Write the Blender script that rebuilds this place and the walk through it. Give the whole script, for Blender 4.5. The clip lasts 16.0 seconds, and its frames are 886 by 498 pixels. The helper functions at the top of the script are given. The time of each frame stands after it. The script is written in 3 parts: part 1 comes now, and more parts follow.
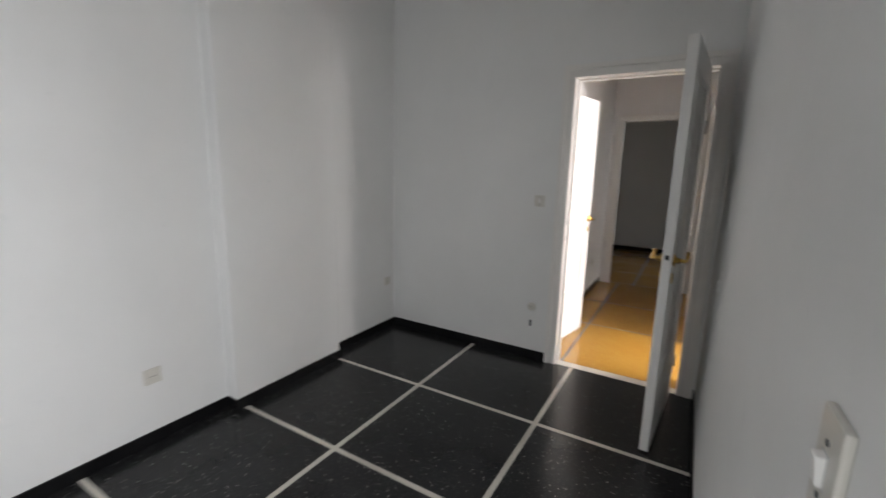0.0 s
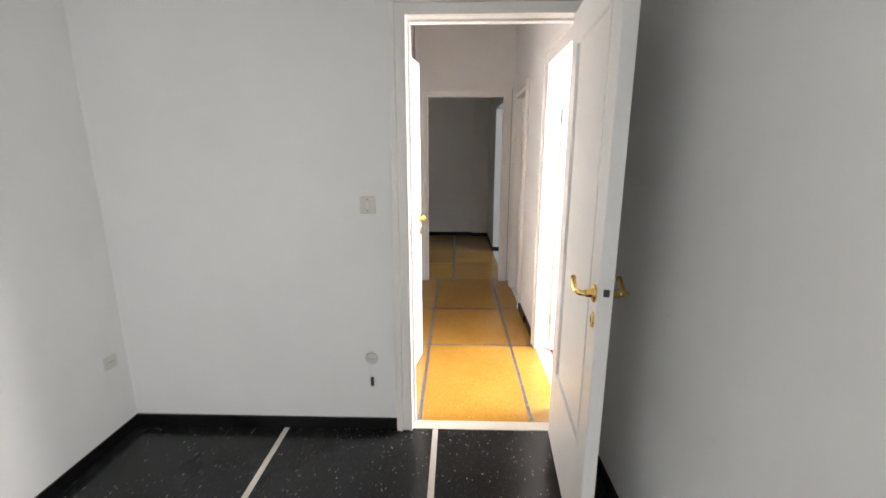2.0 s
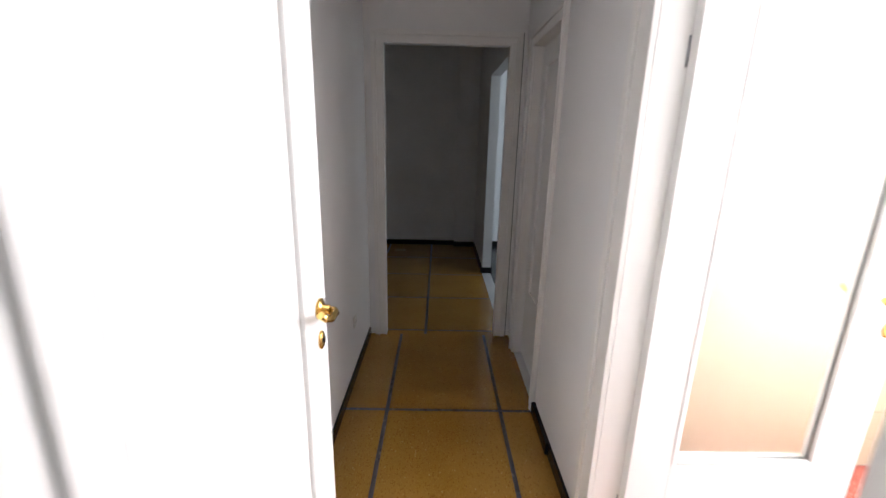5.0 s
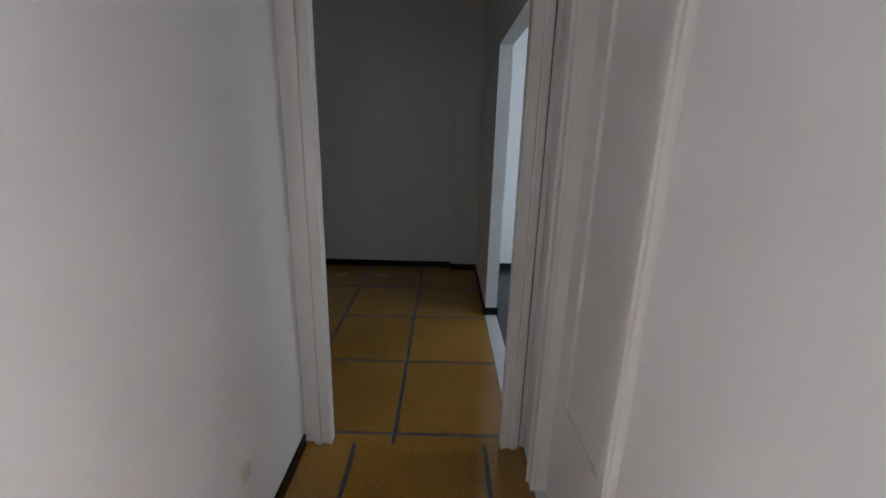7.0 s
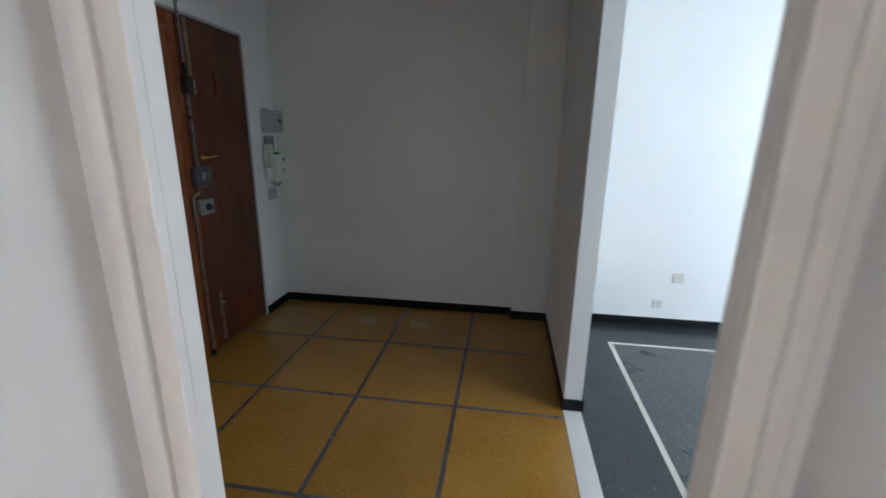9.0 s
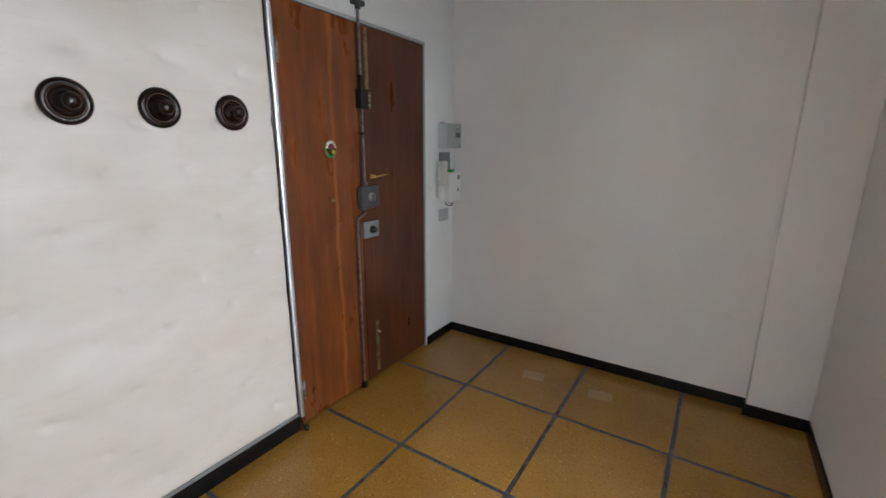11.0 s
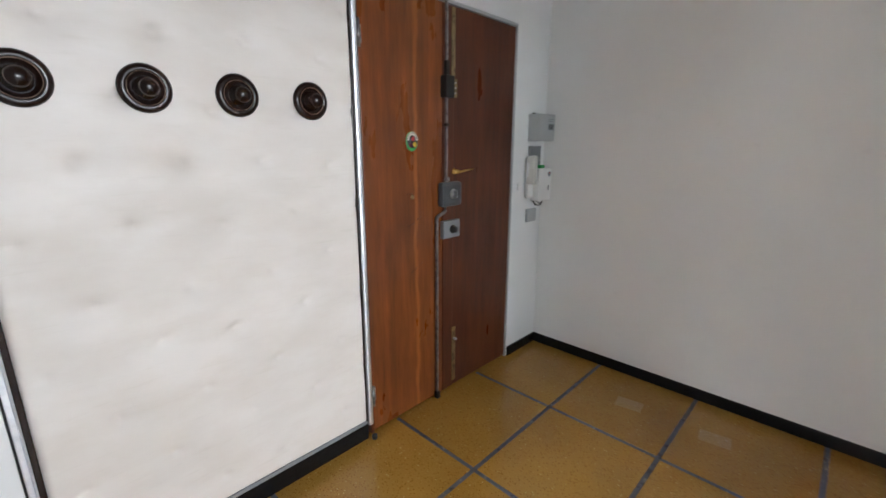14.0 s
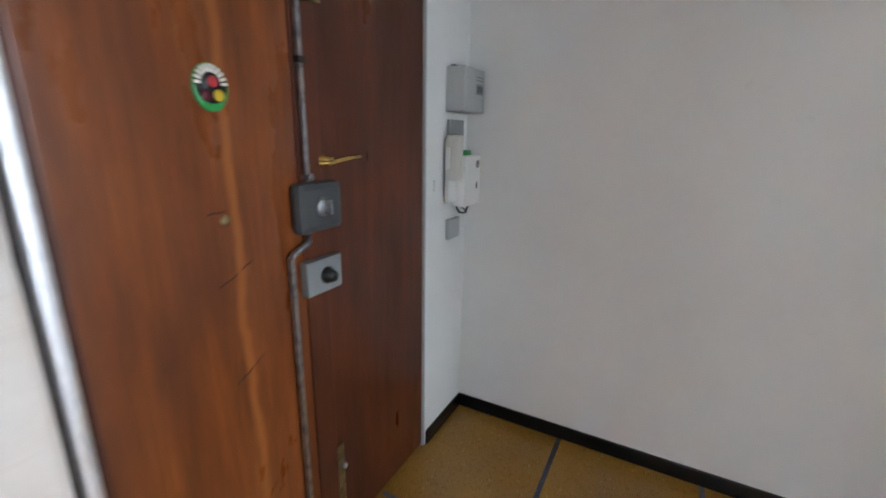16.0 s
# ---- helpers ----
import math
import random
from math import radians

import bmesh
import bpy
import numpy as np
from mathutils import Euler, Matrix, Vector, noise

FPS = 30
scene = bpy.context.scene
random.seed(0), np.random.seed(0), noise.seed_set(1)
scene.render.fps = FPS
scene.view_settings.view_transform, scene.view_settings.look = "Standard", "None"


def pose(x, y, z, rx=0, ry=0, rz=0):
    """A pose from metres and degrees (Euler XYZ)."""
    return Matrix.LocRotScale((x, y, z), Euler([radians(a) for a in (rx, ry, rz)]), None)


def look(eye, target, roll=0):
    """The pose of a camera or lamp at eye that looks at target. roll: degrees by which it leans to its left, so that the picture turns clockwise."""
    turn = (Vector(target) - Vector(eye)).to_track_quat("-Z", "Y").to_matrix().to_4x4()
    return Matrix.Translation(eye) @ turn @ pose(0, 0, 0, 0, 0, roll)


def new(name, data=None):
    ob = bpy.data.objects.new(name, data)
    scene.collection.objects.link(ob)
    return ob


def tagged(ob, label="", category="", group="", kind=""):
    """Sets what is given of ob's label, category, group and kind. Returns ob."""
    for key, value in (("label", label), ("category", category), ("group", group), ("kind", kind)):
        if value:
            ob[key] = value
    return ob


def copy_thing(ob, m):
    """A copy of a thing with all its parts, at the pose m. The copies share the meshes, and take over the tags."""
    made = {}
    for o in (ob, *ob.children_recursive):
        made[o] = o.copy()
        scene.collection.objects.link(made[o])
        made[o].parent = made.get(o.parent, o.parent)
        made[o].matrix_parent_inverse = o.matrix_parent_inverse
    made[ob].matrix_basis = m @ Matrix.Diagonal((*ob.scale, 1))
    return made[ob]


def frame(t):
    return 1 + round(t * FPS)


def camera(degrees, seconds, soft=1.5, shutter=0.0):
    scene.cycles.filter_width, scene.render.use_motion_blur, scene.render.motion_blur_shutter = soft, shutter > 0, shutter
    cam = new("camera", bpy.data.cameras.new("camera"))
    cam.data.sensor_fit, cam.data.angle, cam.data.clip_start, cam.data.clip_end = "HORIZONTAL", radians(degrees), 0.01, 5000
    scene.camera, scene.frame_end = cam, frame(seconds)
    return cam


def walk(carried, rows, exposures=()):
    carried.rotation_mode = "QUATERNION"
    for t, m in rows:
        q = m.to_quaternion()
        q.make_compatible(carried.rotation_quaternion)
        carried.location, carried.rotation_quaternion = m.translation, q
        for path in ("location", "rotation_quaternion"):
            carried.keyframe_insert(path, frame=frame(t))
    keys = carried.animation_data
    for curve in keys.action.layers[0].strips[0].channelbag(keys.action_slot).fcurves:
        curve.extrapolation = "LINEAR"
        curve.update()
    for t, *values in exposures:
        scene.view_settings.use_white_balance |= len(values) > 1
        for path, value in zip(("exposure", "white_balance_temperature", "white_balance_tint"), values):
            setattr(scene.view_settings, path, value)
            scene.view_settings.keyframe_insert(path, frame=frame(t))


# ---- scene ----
cam = camera(92.6, 16.0, 1.5, 0.5)

PATH = [
    (0, (0.79, -3.097, 1.481), (-0.206, -1.405, 1.102), 1.3),
    (0.5, (0.625, -2.874, 1.473), (-0.001, -1.027, 1.032), 1.0),
    (1, (0.468, -2.6, 1.479), (0.021, -0.699, 1.048), 0.3),
    (1.5, (0.331, -2.355, 1.485), (0.079, -0.406, 1.112), 1.5),
    (2, (0.229, -2.076, 1.504), (0.172, -0.127, 1.059), 0.0),
    (2.5, (0.2, -1.787, 1.498), (0.205, 0.173, 1.102), -1.0),
    (3, (0.173, -1.458, 1.494), (0.247, 0.491, 1.049), -0.3),
    (3.5, (0.177, -1.159, 1.517), (0.353, 0.783, 1.074), 0.3),
    (4, (0.246, -0.847, 1.502), (0.382, 1.114, 1.132), -0.6),
    (4.2, (0.247, -0.721, 1.527), (0.369, 1.231, 1.108), 0.2),
    (6.3, (0.419, 0.604, 1.498), (0.36, 2.525, 0.947), 0.3),
    (6.5, (0.427, 0.735, 1.502), (0.39, 2.656, 0.985), 1.0),
    (6.8, (0.439, 0.931, 1.508), (0.436, 2.852, 0.954), 2.0),
    (7, (0.441, 1.06, 1.518), (0.442, 2.984, 0.973), 1.5),
    (7.5, (0.445, 1.385, 1.54), (0.354, 3.312, 1.013), 2.4),
    (8, (0.451, 1.685, 1.495), (0.296, 3.6, 0.938), 1.3),
    (8.5, (0.437, 1.988, 1.490), (0.310, 3.898, 0.913), 0.4),
    (9, (0.433, 2.255, 1.468), (0.156, 4.167, 0.952), 0.9),
    (9.5, (0.416, 2.509, 1.508), (-0.084, 4.362, 0.947), 0.8),
    (10, (0.318, 2.727, 1.487), (-0.329, 4.559, 1.009), 1.2),
    (10.2, (0.284, 2.783, 1.483), (-0.469, 4.573, 1.007), 1.1),
    (12.3, (0.239, 2.883, 1.483), (-0.998, 4.39, 1.039), -0.4),
    (12.5, (0.241, 2.88, 1.482), (-1.006, 4.379, 1.035), -0.3),
    (13, (0.229, 2.876, 1.483), (-1.003, 4.385, 1.031), -0.4),
    (13.5, (0.175, 2.894, 1.47), (-1.065, 4.391, 0.998), -0.6),
    (14, (0.096, 3.03, 1.456), (-1.253, 4.426, 0.975), 0.1),
    (14.5, (0.018, 3.193, 1.412), (-1.418, 4.482, 0.889), 0.1),
    (15, (-0.205, 3.380, 1.392), (-1.546, 4.762, 0.845), 2.0),
    (15.5, (-0.430, 3.614, 1.390), (-1.562, 5.168, 0.835), 3.2),
    (16, (-0.649, 3.874, 1.386), (-1.553, 5.583, 0.862), 1.0),
]
EXPOSURES = [(0.0, 0.05, 6500, 10), (0.5, 0.62, 6700, 10), (1.5, 1.05, 6600, 10), (2.5, 1.0, 6600, 10), (3.0, 0.6, 6600, 10), (3.5, 0.25, 6600, 10), (4.0, 0.0, 6300, 10), (5.2, -0.15, 6000, 10),
             (6.5, -0.2, 5700, 10), (7.0, 0.15, 5850, 9), (8.0, 0.92, 5850, 7), (9.0, 1.3, 5850, 7), (9.5, 1.4, 5800, 8), (10.0, 1.95, 6200, 10), (12.5, 2.66, 6350, 11), (16.0, 2.8, 6000, 10)]
walk(cam, [(t, look(e, g, r)) for t, e, g, r in PATH], EXPOSURES)

# ---- world and light ----
world = bpy.data.worlds.new("sky")
scene.world = world
world.use_nodes = True
wn = world.node_tree
sky = wn.nodes.new("ShaderNodeTexSky")
sky.sky_type = "NISHITA"
sky.sun_disc = False
sky.sun_elevation = radians(35)
sky.sun_rotation = radians(200)
wn.links.new(sky.outputs[0], wn.nodes["Background"].inputs[0])
wn.nodes["Background"].inputs[1].default_value = 0.1

sun = new("sun", bpy.data.lights.new("sun", "SUN"))
sun.data.energy = 0.8
sun.data.angle = radians(12)
sun.data.color = (1.0, 0.96, 0.9)
sun.matrix_world = look((0, 0, 20), (3, 14, 0))


def window_light(name, m, w, h, power, color):
    """Sky light entering a window opening."""
    li = bpy.data.lights.new(name, "AREA")
    li.shape = "RECTANGLE"
    li.size, li.size_y, li.energy, li.color = w, h, power, color
    ob = new(name, li)
    ob.matrix_world = m
    return ob


window_light("bedroom_skylight", look((0.97, -3.425, 1.2), (-1.5, -3.2, -0.3)), 0.85, 2.0, 36, (0.97, 0.98, 1.0))
window_light("kitchen_skylight", look((2.92, 0.85, 1.6), (0, 0.75, 0.6)), 1.05, 1.4, 155, (1.0, 0.955, 0.94))
# fill lamp on the south side, added to even out living room and hall
window_light("living_south_fill", look((3.8, 2.84, 1.72), (3.4, 5.6, 0.9)), 1.3, 1.55, 22, (0.82, 0.93, 1.0))
window_light("living_east_skylight", look((4.62, 4.0, 1.85), (0, 4.0, -0.6)), 1.5, 1.7, 18, (0.95, 0.965, 1.0))


# ---- materials ----
def mat(name, color, rough=0.5, metal=0.0):
    m = bpy.data.materials.new(name)
    m.use_nodes = True
    b = m.node_tree.nodes["Principled BSDF"]
    b.inputs["Base Color"].default_value = (*color, 1)
    b.inputs["Roughness"].default_value = rough
    b.inputs["Metallic"].default_value = metal
    return m, m.node_tree, b


def coords(nt, scale=(1, 1, 1)):
    tc = nt.nodes.new("ShaderNodeNewGeometry")
    mp = nt.nodes.new("ShaderNodeMapping")
    mp.inputs["Scale"].default_value = scale
    nt.links.new(tc.outputs["Position"], mp.inputs[0])
    return mp.outputs[0]


def noise_node(nt, co, scale, detail=4, rough=0.55):
    n = nt.nodes.new("ShaderNodeTexNoise")
    n.inputs["Scale"].default_value = scale
    n.inputs["Detail"].default_value = detail
    n.inputs["Roughness"].default_value = rough
    nt.links.new(co, n.inputs["Vector"])
    return n.outputs["Fac"]


def ramp(nt, fac, stops):
    r = nt.nodes.new("ShaderNodeValToRGB")
    while len(r.color_ramp.elements) < len(stops):
        r.color_ramp.elements.new(0.5)
    for e, (p, c) in zip(r.color_ramp.elements, stops):
        e.position = p
        e.color = (*c, 1) if len(c) == 3 else c
    nt.links.new(fac, r.inputs[0])
    return r.outputs[0]


def mix(nt, fac, a, b, blend="MIX"):
    n = nt.nodes.new("ShaderNodeMix")
    n.data_type = "RGBA"
    n.blend_type = blend
    for sock, v in ((n.inputs[0], fac), (n.inputs[6], a), (n.inputs[7], b)):
        if hasattr(v, "default_value"):
            nt.links.new(v, sock)
        elif isinstance(v, tuple):
            sock.default_value = (*v, 1)
        else:
            sock.default_value = v
    return n.outputs[2]


def bump(nt, b, height, strength, dist=0.002):
    n = nt.nodes.new("ShaderNodeBump")
    n.inputs["Strength"].default_value = strength
    n.inputs["Distance"].default_value = dist
    nt.links.new(height, n.inputs["Height"])
    nt.links.new(n.outputs[0], b.inputs["Normal"])


def plaster(name, c0, c1, rough=0.75):
    m, nt, b = mat(name, c0, rough)
    co = coords(nt)
    big = noise_node(nt, co, 1.3, 5)
    col = ramp(nt, big, [(0.3, c1), (0.65, c0)])
    spot = noise_node(nt, co, 14, 3)
    col = mix(nt, ramp(nt, spot, [(0.68, (0, 0, 0)), (0.8, (0.35, 0.35, 0.35))]), col, tuple(0.9 * v for v in c1))
    nt.links.new(col, b.inputs["Base Color"])
    bump(nt, b, noise_node(nt, co, 160, 4), 0.25, 0.0015)
    return m


def terrazzo(name, ground, ground2, chips, chip_amount, scale, rough=0.22):
    """Ground marble chips in cement, polished."""
    m, nt, b = mat(name, ground, rough)
    co = coords(nt)
    big = noise_node(nt, co, 2.2, 5)
    oi = nt.nodes.new("ShaderNodeObjectInfo")
    col = ramp(nt, big, [(0.3, ground), (0.7, ground2)])
    for k, (sc, cc) in enumerate(zip(scale, chips)):
        v = nt.nodes.new("ShaderNodeTexVoronoi")
        v.inputs["Scale"].default_value = sc
        v.inputs["Randomness"].default_value = 1
        nt.links.new(co, v.inputs["Vector"])
        sep = nt.nodes.new("ShaderNodeSeparateColor")
        nt.links.new(v.outputs["Color"], sep.inputs[0])
        pick = ramp(nt, sep.outputs[0], [(1 - chip_amount[k], (0, 0, 0)), (min(1, 1 - chip_amount[k] + 0.02), (1, 1, 1))])
        shape = ramp(nt, v.outputs["Distance"], [(0.30, (1, 1, 1)), (0.42, (0, 0, 0))])
        col = mix(nt, mix(nt, 1.0, pick, shape, "MULTIPLY"), col, cc)
    tone = nt.nodes.new("ShaderNodeMapRange")
    tone.inputs[3].default_value, tone.inputs[4].default_value = 0.9, 1.08
    nt.links.new(oi.outputs["Random"], tone.inputs[0])
    hsv = nt.nodes.new("ShaderNodeHueSaturation")
    nt.links.new(tone.outputs[0], hsv.inputs["Value"])
    nt.links.new(col, hsv.inputs["Color"])
    nt.links.new(hsv.outputs[0], b.inputs["Base Color"])
    rn = ramp(nt, noise_node(nt, co, 5, 6), [(0.3, (rough,) * 3), (0.8, (rough * 1.12,) * 3)])
    nt.links.new(rn, b.inputs["Roughness"])
    return m


def painted(name, c0, rough=0.4, wear=(0.6, 0.58, 0.53)):
    m, nt, b = mat(name, c0, rough)
    co = coords(nt)
    col = mix(nt, ramp(nt, noise_node(nt, co, 7, 6), [(0.62, (0, 0, 0)), (0.85, (0.4, 0.4, 0.4))]), c0, wear)
    nt.links.new(col, b.inputs["Base Color"])
    bump(nt, b, noise_node(nt, coords(nt, (60, 60, 6)), 1.5, 3), 0.12, 0.001)
    return m


def metal_mat(name, c0, c1, rough):
    m, nt, b = mat(name, c0, rough, 1.0)
    co = coords(nt)
    n = noise_node(nt, co, 35, 5)
    nt.links.new(ramp(nt, n, [(0.35, c1), (0.6, c0)]), b.inputs["Base Color"])
    nt.links.new(ramp(nt, n, [(0.3, (rough * 1.7,) * 3), (0.6, (rough,) * 3)]), b.inputs["Roughness"])
    return m


def wood(name, dark, light, rough=0.35, pale_y=None):
    """Veneer with the grain upright; pale_y: where a pale sapwood stripe runs up it."""
    m, nt, b = mat(name, light, rough)
    co = coords(nt, (1, 3.0, 0.30))
    n = noise_node(nt, co, 6, 8, 0.65)
    fine = noise_node(nt, coords(nt, (1, 60, 1.2)), 4, 4)
    col = ramp(nt, n, [(0.28, dark), (0.5, tuple((a + c) / 2 for a, c in zip(dark, light))), (0.72, light)])
    col = mix(nt, 0.18, col, ramp(nt, fine, [(0.35, dark), (0.65, light)]))
    wear = noise_node(nt, coords(nt, (1, 2.6, 0.8)), 2.2, 6)
    col = mix(nt, ramp(nt, wear, [(0.42, (0, 0, 0)), (0.78, (0.75, 0.75, 0.75))]), col, tuple(v * 0.6 for v in dark))
    streak = noise_node(nt, coords(nt, (1, 5, 0.10)), 2.0, 3)
    col = mix(nt, ramp(nt, streak, [(0.55, (0, 0, 0)), (0.75, (0.3, 0.3, 0.3))]), col, tuple(min(1, v * 1.5) for v in light))
    if pale_y is not None:
        sep = nt.nodes.new("ShaderNodeSeparateXYZ")
        nt.links.new(coords(nt), sep.inputs[0])
        wob = nt.nodes.new("ShaderNodeMath")
        wob.operation = "MULTIPLY_ADD"
        wob.inputs[1].default_value = 0.09
        nt.links.new(noise_node(nt, coords(nt, (1, 1, 1)), 2.5, 4), wob.inputs[0])
        nt.links.new(sep.outputs[1], wob.inputs[2])
        off = nt.nodes.new("ShaderNodeMapRange")
        off.inputs[1].default_value, off.inputs[2].default_value = pale_y - 0.005, pale_y + 0.095
        nt.links.new(wob.outputs[0], off.inputs[0])
        band = ramp(nt, off.outputs[0], [(0.30, (0, 0, 0)), (0.46, (0.5, 0.5, 0.5)), (0.56, (0.42, 0.42, 0.42)), (0.66, (0, 0, 0))])
        col = mix(nt, band, col, tuple(min(1, v * k) for v, k in zip(light, (1.45, 1.75, 1.7))))
    nt.links.new(col, b.inputs["Base Color"])
    nt.links.new(ramp(nt, wear, [(0.3, (rough * 0.8,) * 3), (0.7, (rough * 1.6,) * 3)]), b.inputs["Roughness"])
    bump(nt, b, fine, 0.15, 0.0008)
    return m


def fabric_vinyl(name, c0, c1):
    m, nt, b = mat(name, c0, 0.42)
    co = coords(nt)
    col = ramp(nt, noise_node(nt, coords(nt, (1, 1.2, 3)), 2.5, 5), [(0.3, c1), (0.65, c0)])
    col = mix(nt, ramp(nt, noise_node(nt, coords(nt, (1, 2, 22)), 3, 4), [(0.6, (0, 0, 0)), (0.8, (0.25, 0.25, 0.25))]), col, (0.55, 0.49, 0.4))
    nt.links.new(col, b.inputs["Base Color"])
    bump(nt, b, noise_node(nt, co, 320, 2), 0.2, 0.0006)
    return m


WALL = plaster("wall_paint", (0.80, 0.80, 0.79), (0.75, 0.75, 0.74))
WALL_WARM = plaster("corridor_paint", (0.81, 0.80, 0.79), (0.77, 0.76, 0.75))
CEIL = plaster("ceiling_paint", (0.82, 0.82, 0.81), (0.79, 0.79, 0.78))
BLACK_T = terrazzo("black_terrazzo", (0.012, 0.012, 0.013), (0.022, 0.022, 0.023), [(0.05, 0.05, 0.05), (0.16, 0.16, 0.155), (0.45, 0.44, 0.42)],
                   (0.28, 0.045, 0.022), (140, 85, 120), 0.2)
BLACK_T.node_tree.nodes["Principled BSDF"].inputs["Specular IOR Level"].default_value = 0.3
AMBER_T = terrazzo("amber_terrazzo", (0.33, 0.165, 0.026), (0.40, 0.215, 0.042), [(0.43, 0.24, 0.05), (0.24, 0.105, 0.014), (0.52, 0.36, 0.11)],
                   (0.45, 0.32, 0.04), (170, 120, 100), 0.12)
AMBER_PALE = terrazzo("pale_amber_terrazzo", (0.42, 0.26, 0.08), (0.48, 0.31, 0.11), [(0.55, 0.38, 0.15), (0.34, 0.19, 0.05), (0.6, 0.48, 0.25)],
                   (0.45, 0.32, 0.07), (170, 120, 90), 0.2)
RED_T = terrazzo("red_terrazzo", (0.22, 0.055, 0.04), (0.27, 0.07, 0.05), [(0.5, 0.2, 0.15), (0.75, 0.65, 0.6), (0.16, 0.03, 0.02)], (0.3, 0.16, 0.2), (110, 80, 90), 0.25)
GREY_T = terrazzo("grey_terrazzo", (0.055, 0.063, 0.070), (0.062, 0.071, 0.078), [(0.10, 0.11, 0.115), (0.24, 0.25, 0.25), (0.030, 0.034, 0.035)], (0.45, 0.2, 0.35), (120, 85, 100), 0.27)
BORDER_T = terrazzo("dark_border_terrazzo", (0.022, 0.026, 0.03), (0.026, 0.031, 0.035), [(0.05, 0.055, 0.06), (0.12, 0.12, 0.12), (0.02, 0.02, 0.02)], (0.3, 0.04, 0.2), (150, 90, 120), 0.25)
WHITE_STRIP = plaster("white_marble_strip", (0.66, 0.63, 0.56), (0.50, 0.47, 0.41), 0.35)
GREY_STRIP = plaster("slate_strip", (0.115, 0.115, 0.132), (0.06, 0.06, 0.072), 0.4)
gnt = GREY_STRIP.node_tree
gb = gnt.nodes["Principled BSDF"]
worn = mix(gnt, ramp(gnt, noise_node(gnt, coords(gnt), 38, 3), [(0.60, (0, 0, 0)), (0.68, (0.8, 0.8, 0.8))]), gb.inputs["Base Color"].links[0].from_socket, (0.30, 0.27, 0.22))
worn = mix(gnt, ramp(gnt, noise_node(gnt, coords(gnt), 21, 2), [(0.60, (0, 0, 0)), (0.66, (0.9, 0.9, 0.9))]), worn, (0.03, 0.028, 0.03))
gnt.links.new(worn, gb.inputs["Base Color"])
MARBLE = plaster("white_marble", (0.72, 0.72, 0.70), (0.58, 0.58, 0.57), 0.3)
SKIRT = plaster("black_skirting", (0.007, 0.007, 0.008), (0.012, 0.012, 0.012), 0.25)
SKIRT.node_tree.nodes["Principled BSDF"].inputs["Specular IOR Level"].default_value = 0.25
PAINT = painted("white_gloss_paint", (0.80, 0.79, 0.77))
TRIM = painted("white_trim_paint", (0.80, 0.78, 0.75), 0.42)
BRASS = metal_mat("polished_brass", (0.86, 0.60, 0.20), (0.70, 0.44, 0.12), 0.18)
OLD_BRASS = metal_mat("tarnished_brass", (0.42, 0.34, 0.18), (0.22, 0.19, 0.12), 0.4)
STEEL = metal_mat("dull_steel", (0.42, 0.43, 0.45), (0.25, 0.25, 0.26), 0.35)
CHROME = metal_mat("bright_steel", (0.84, 0.86, 0.90), (0.76, 0.78, 0.82), 0.38)
DARK_METAL = painted("dark_grey_enamel", (0.06, 0.065, 0.07), 0.45, (0.12, 0.12, 0.12))
BLACK = painted("black_metal", (0.012, 0.012, 0.012), 0.4, (0.05, 0.05, 0.05))
WOOD = wood("reddish_walnut", (0.085, 0.020, 0.006), (0.29, 0.085, 0.020), 0.27, 4.478)
WOOD_DARK = wood("dark_walnut", (0.045, 0.012, 0.006), (0.14, 0.034, 0.010), 0.33)
KNOB_WOOD = wood("dark_turned_wood", (0.008, 0.004, 0.003), (0.024, 0.009, 0.006), 0.17)
KNOB_WOOD.node_tree.nodes["Principled BSDF"].inputs["Specular IOR Level"].default_value = 0.42
RING = wood("pale_inlay", (0.20, 0.13, 0.09), (0.32, 0.22, 0.16), 0.3)
HONEY_WOOD = wood("honey_turned_wood", (0.14, 0.055, 0.02), (0.28, 0.12, 0.045), 0.3)
VINYL = fabric_vinyl("cream_vinyl", (0.78, 0.725, 0.67), (0.70, 0.635, 0.57))
PLATE = painted("ivory_plastic", (0.62, 0.60, 0.55), 0.35, (0.5, 0.47, 0.4))
PLATE_W = painted("white_plastic", (0.76, 0.75, 0.73), 0.35)
GREY_PLASTIC = painted("grey_plastic", (0.42, 0.43, 0.43), 0.4, (0.35, 0.35, 0.35))
GREY_PLATE = painted("mid_grey_metal", (0.22, 0.23, 0.235), 0.45, (0.2, 0.2, 0.2))
DARK = mat("dark_recess", (0.01, 0.01, 0.01), 0.6)[0]
GREEN = mat("green_plastic", (0.03, 0.30, 0.07), 0.4)[0]
RED = mat("red_enamel", (0.45, 0.03, 0.04), 0.35)[0]
YELLOW = mat("yellow_enamel", (0.65, 0.45, 0.03), 0.35)[0]
PURPLE = mat("plum_enamel", (0.10, 0.012, 0.03), 0.35)[0]
CREAM = mat("cream_enamel", (0.70, 0.68, 0.60), 0.35)[0]
TILE = plaster("beige_glazed_tile", (0.50, 0.42, 0.30), (0.42, 0.35, 0.24), 0.2)


def glass_mat(name, rough, tint):
    m, nt, b = mat(name, tint, rough)
    b.inputs["Transmission Weight"].default_value = 1.0
    b.inputs["IOR"].default_value = 1.45
    bump(nt, b, noise_node(nt, coords(nt), 90, 2), 0.25, 0.002)
    return m


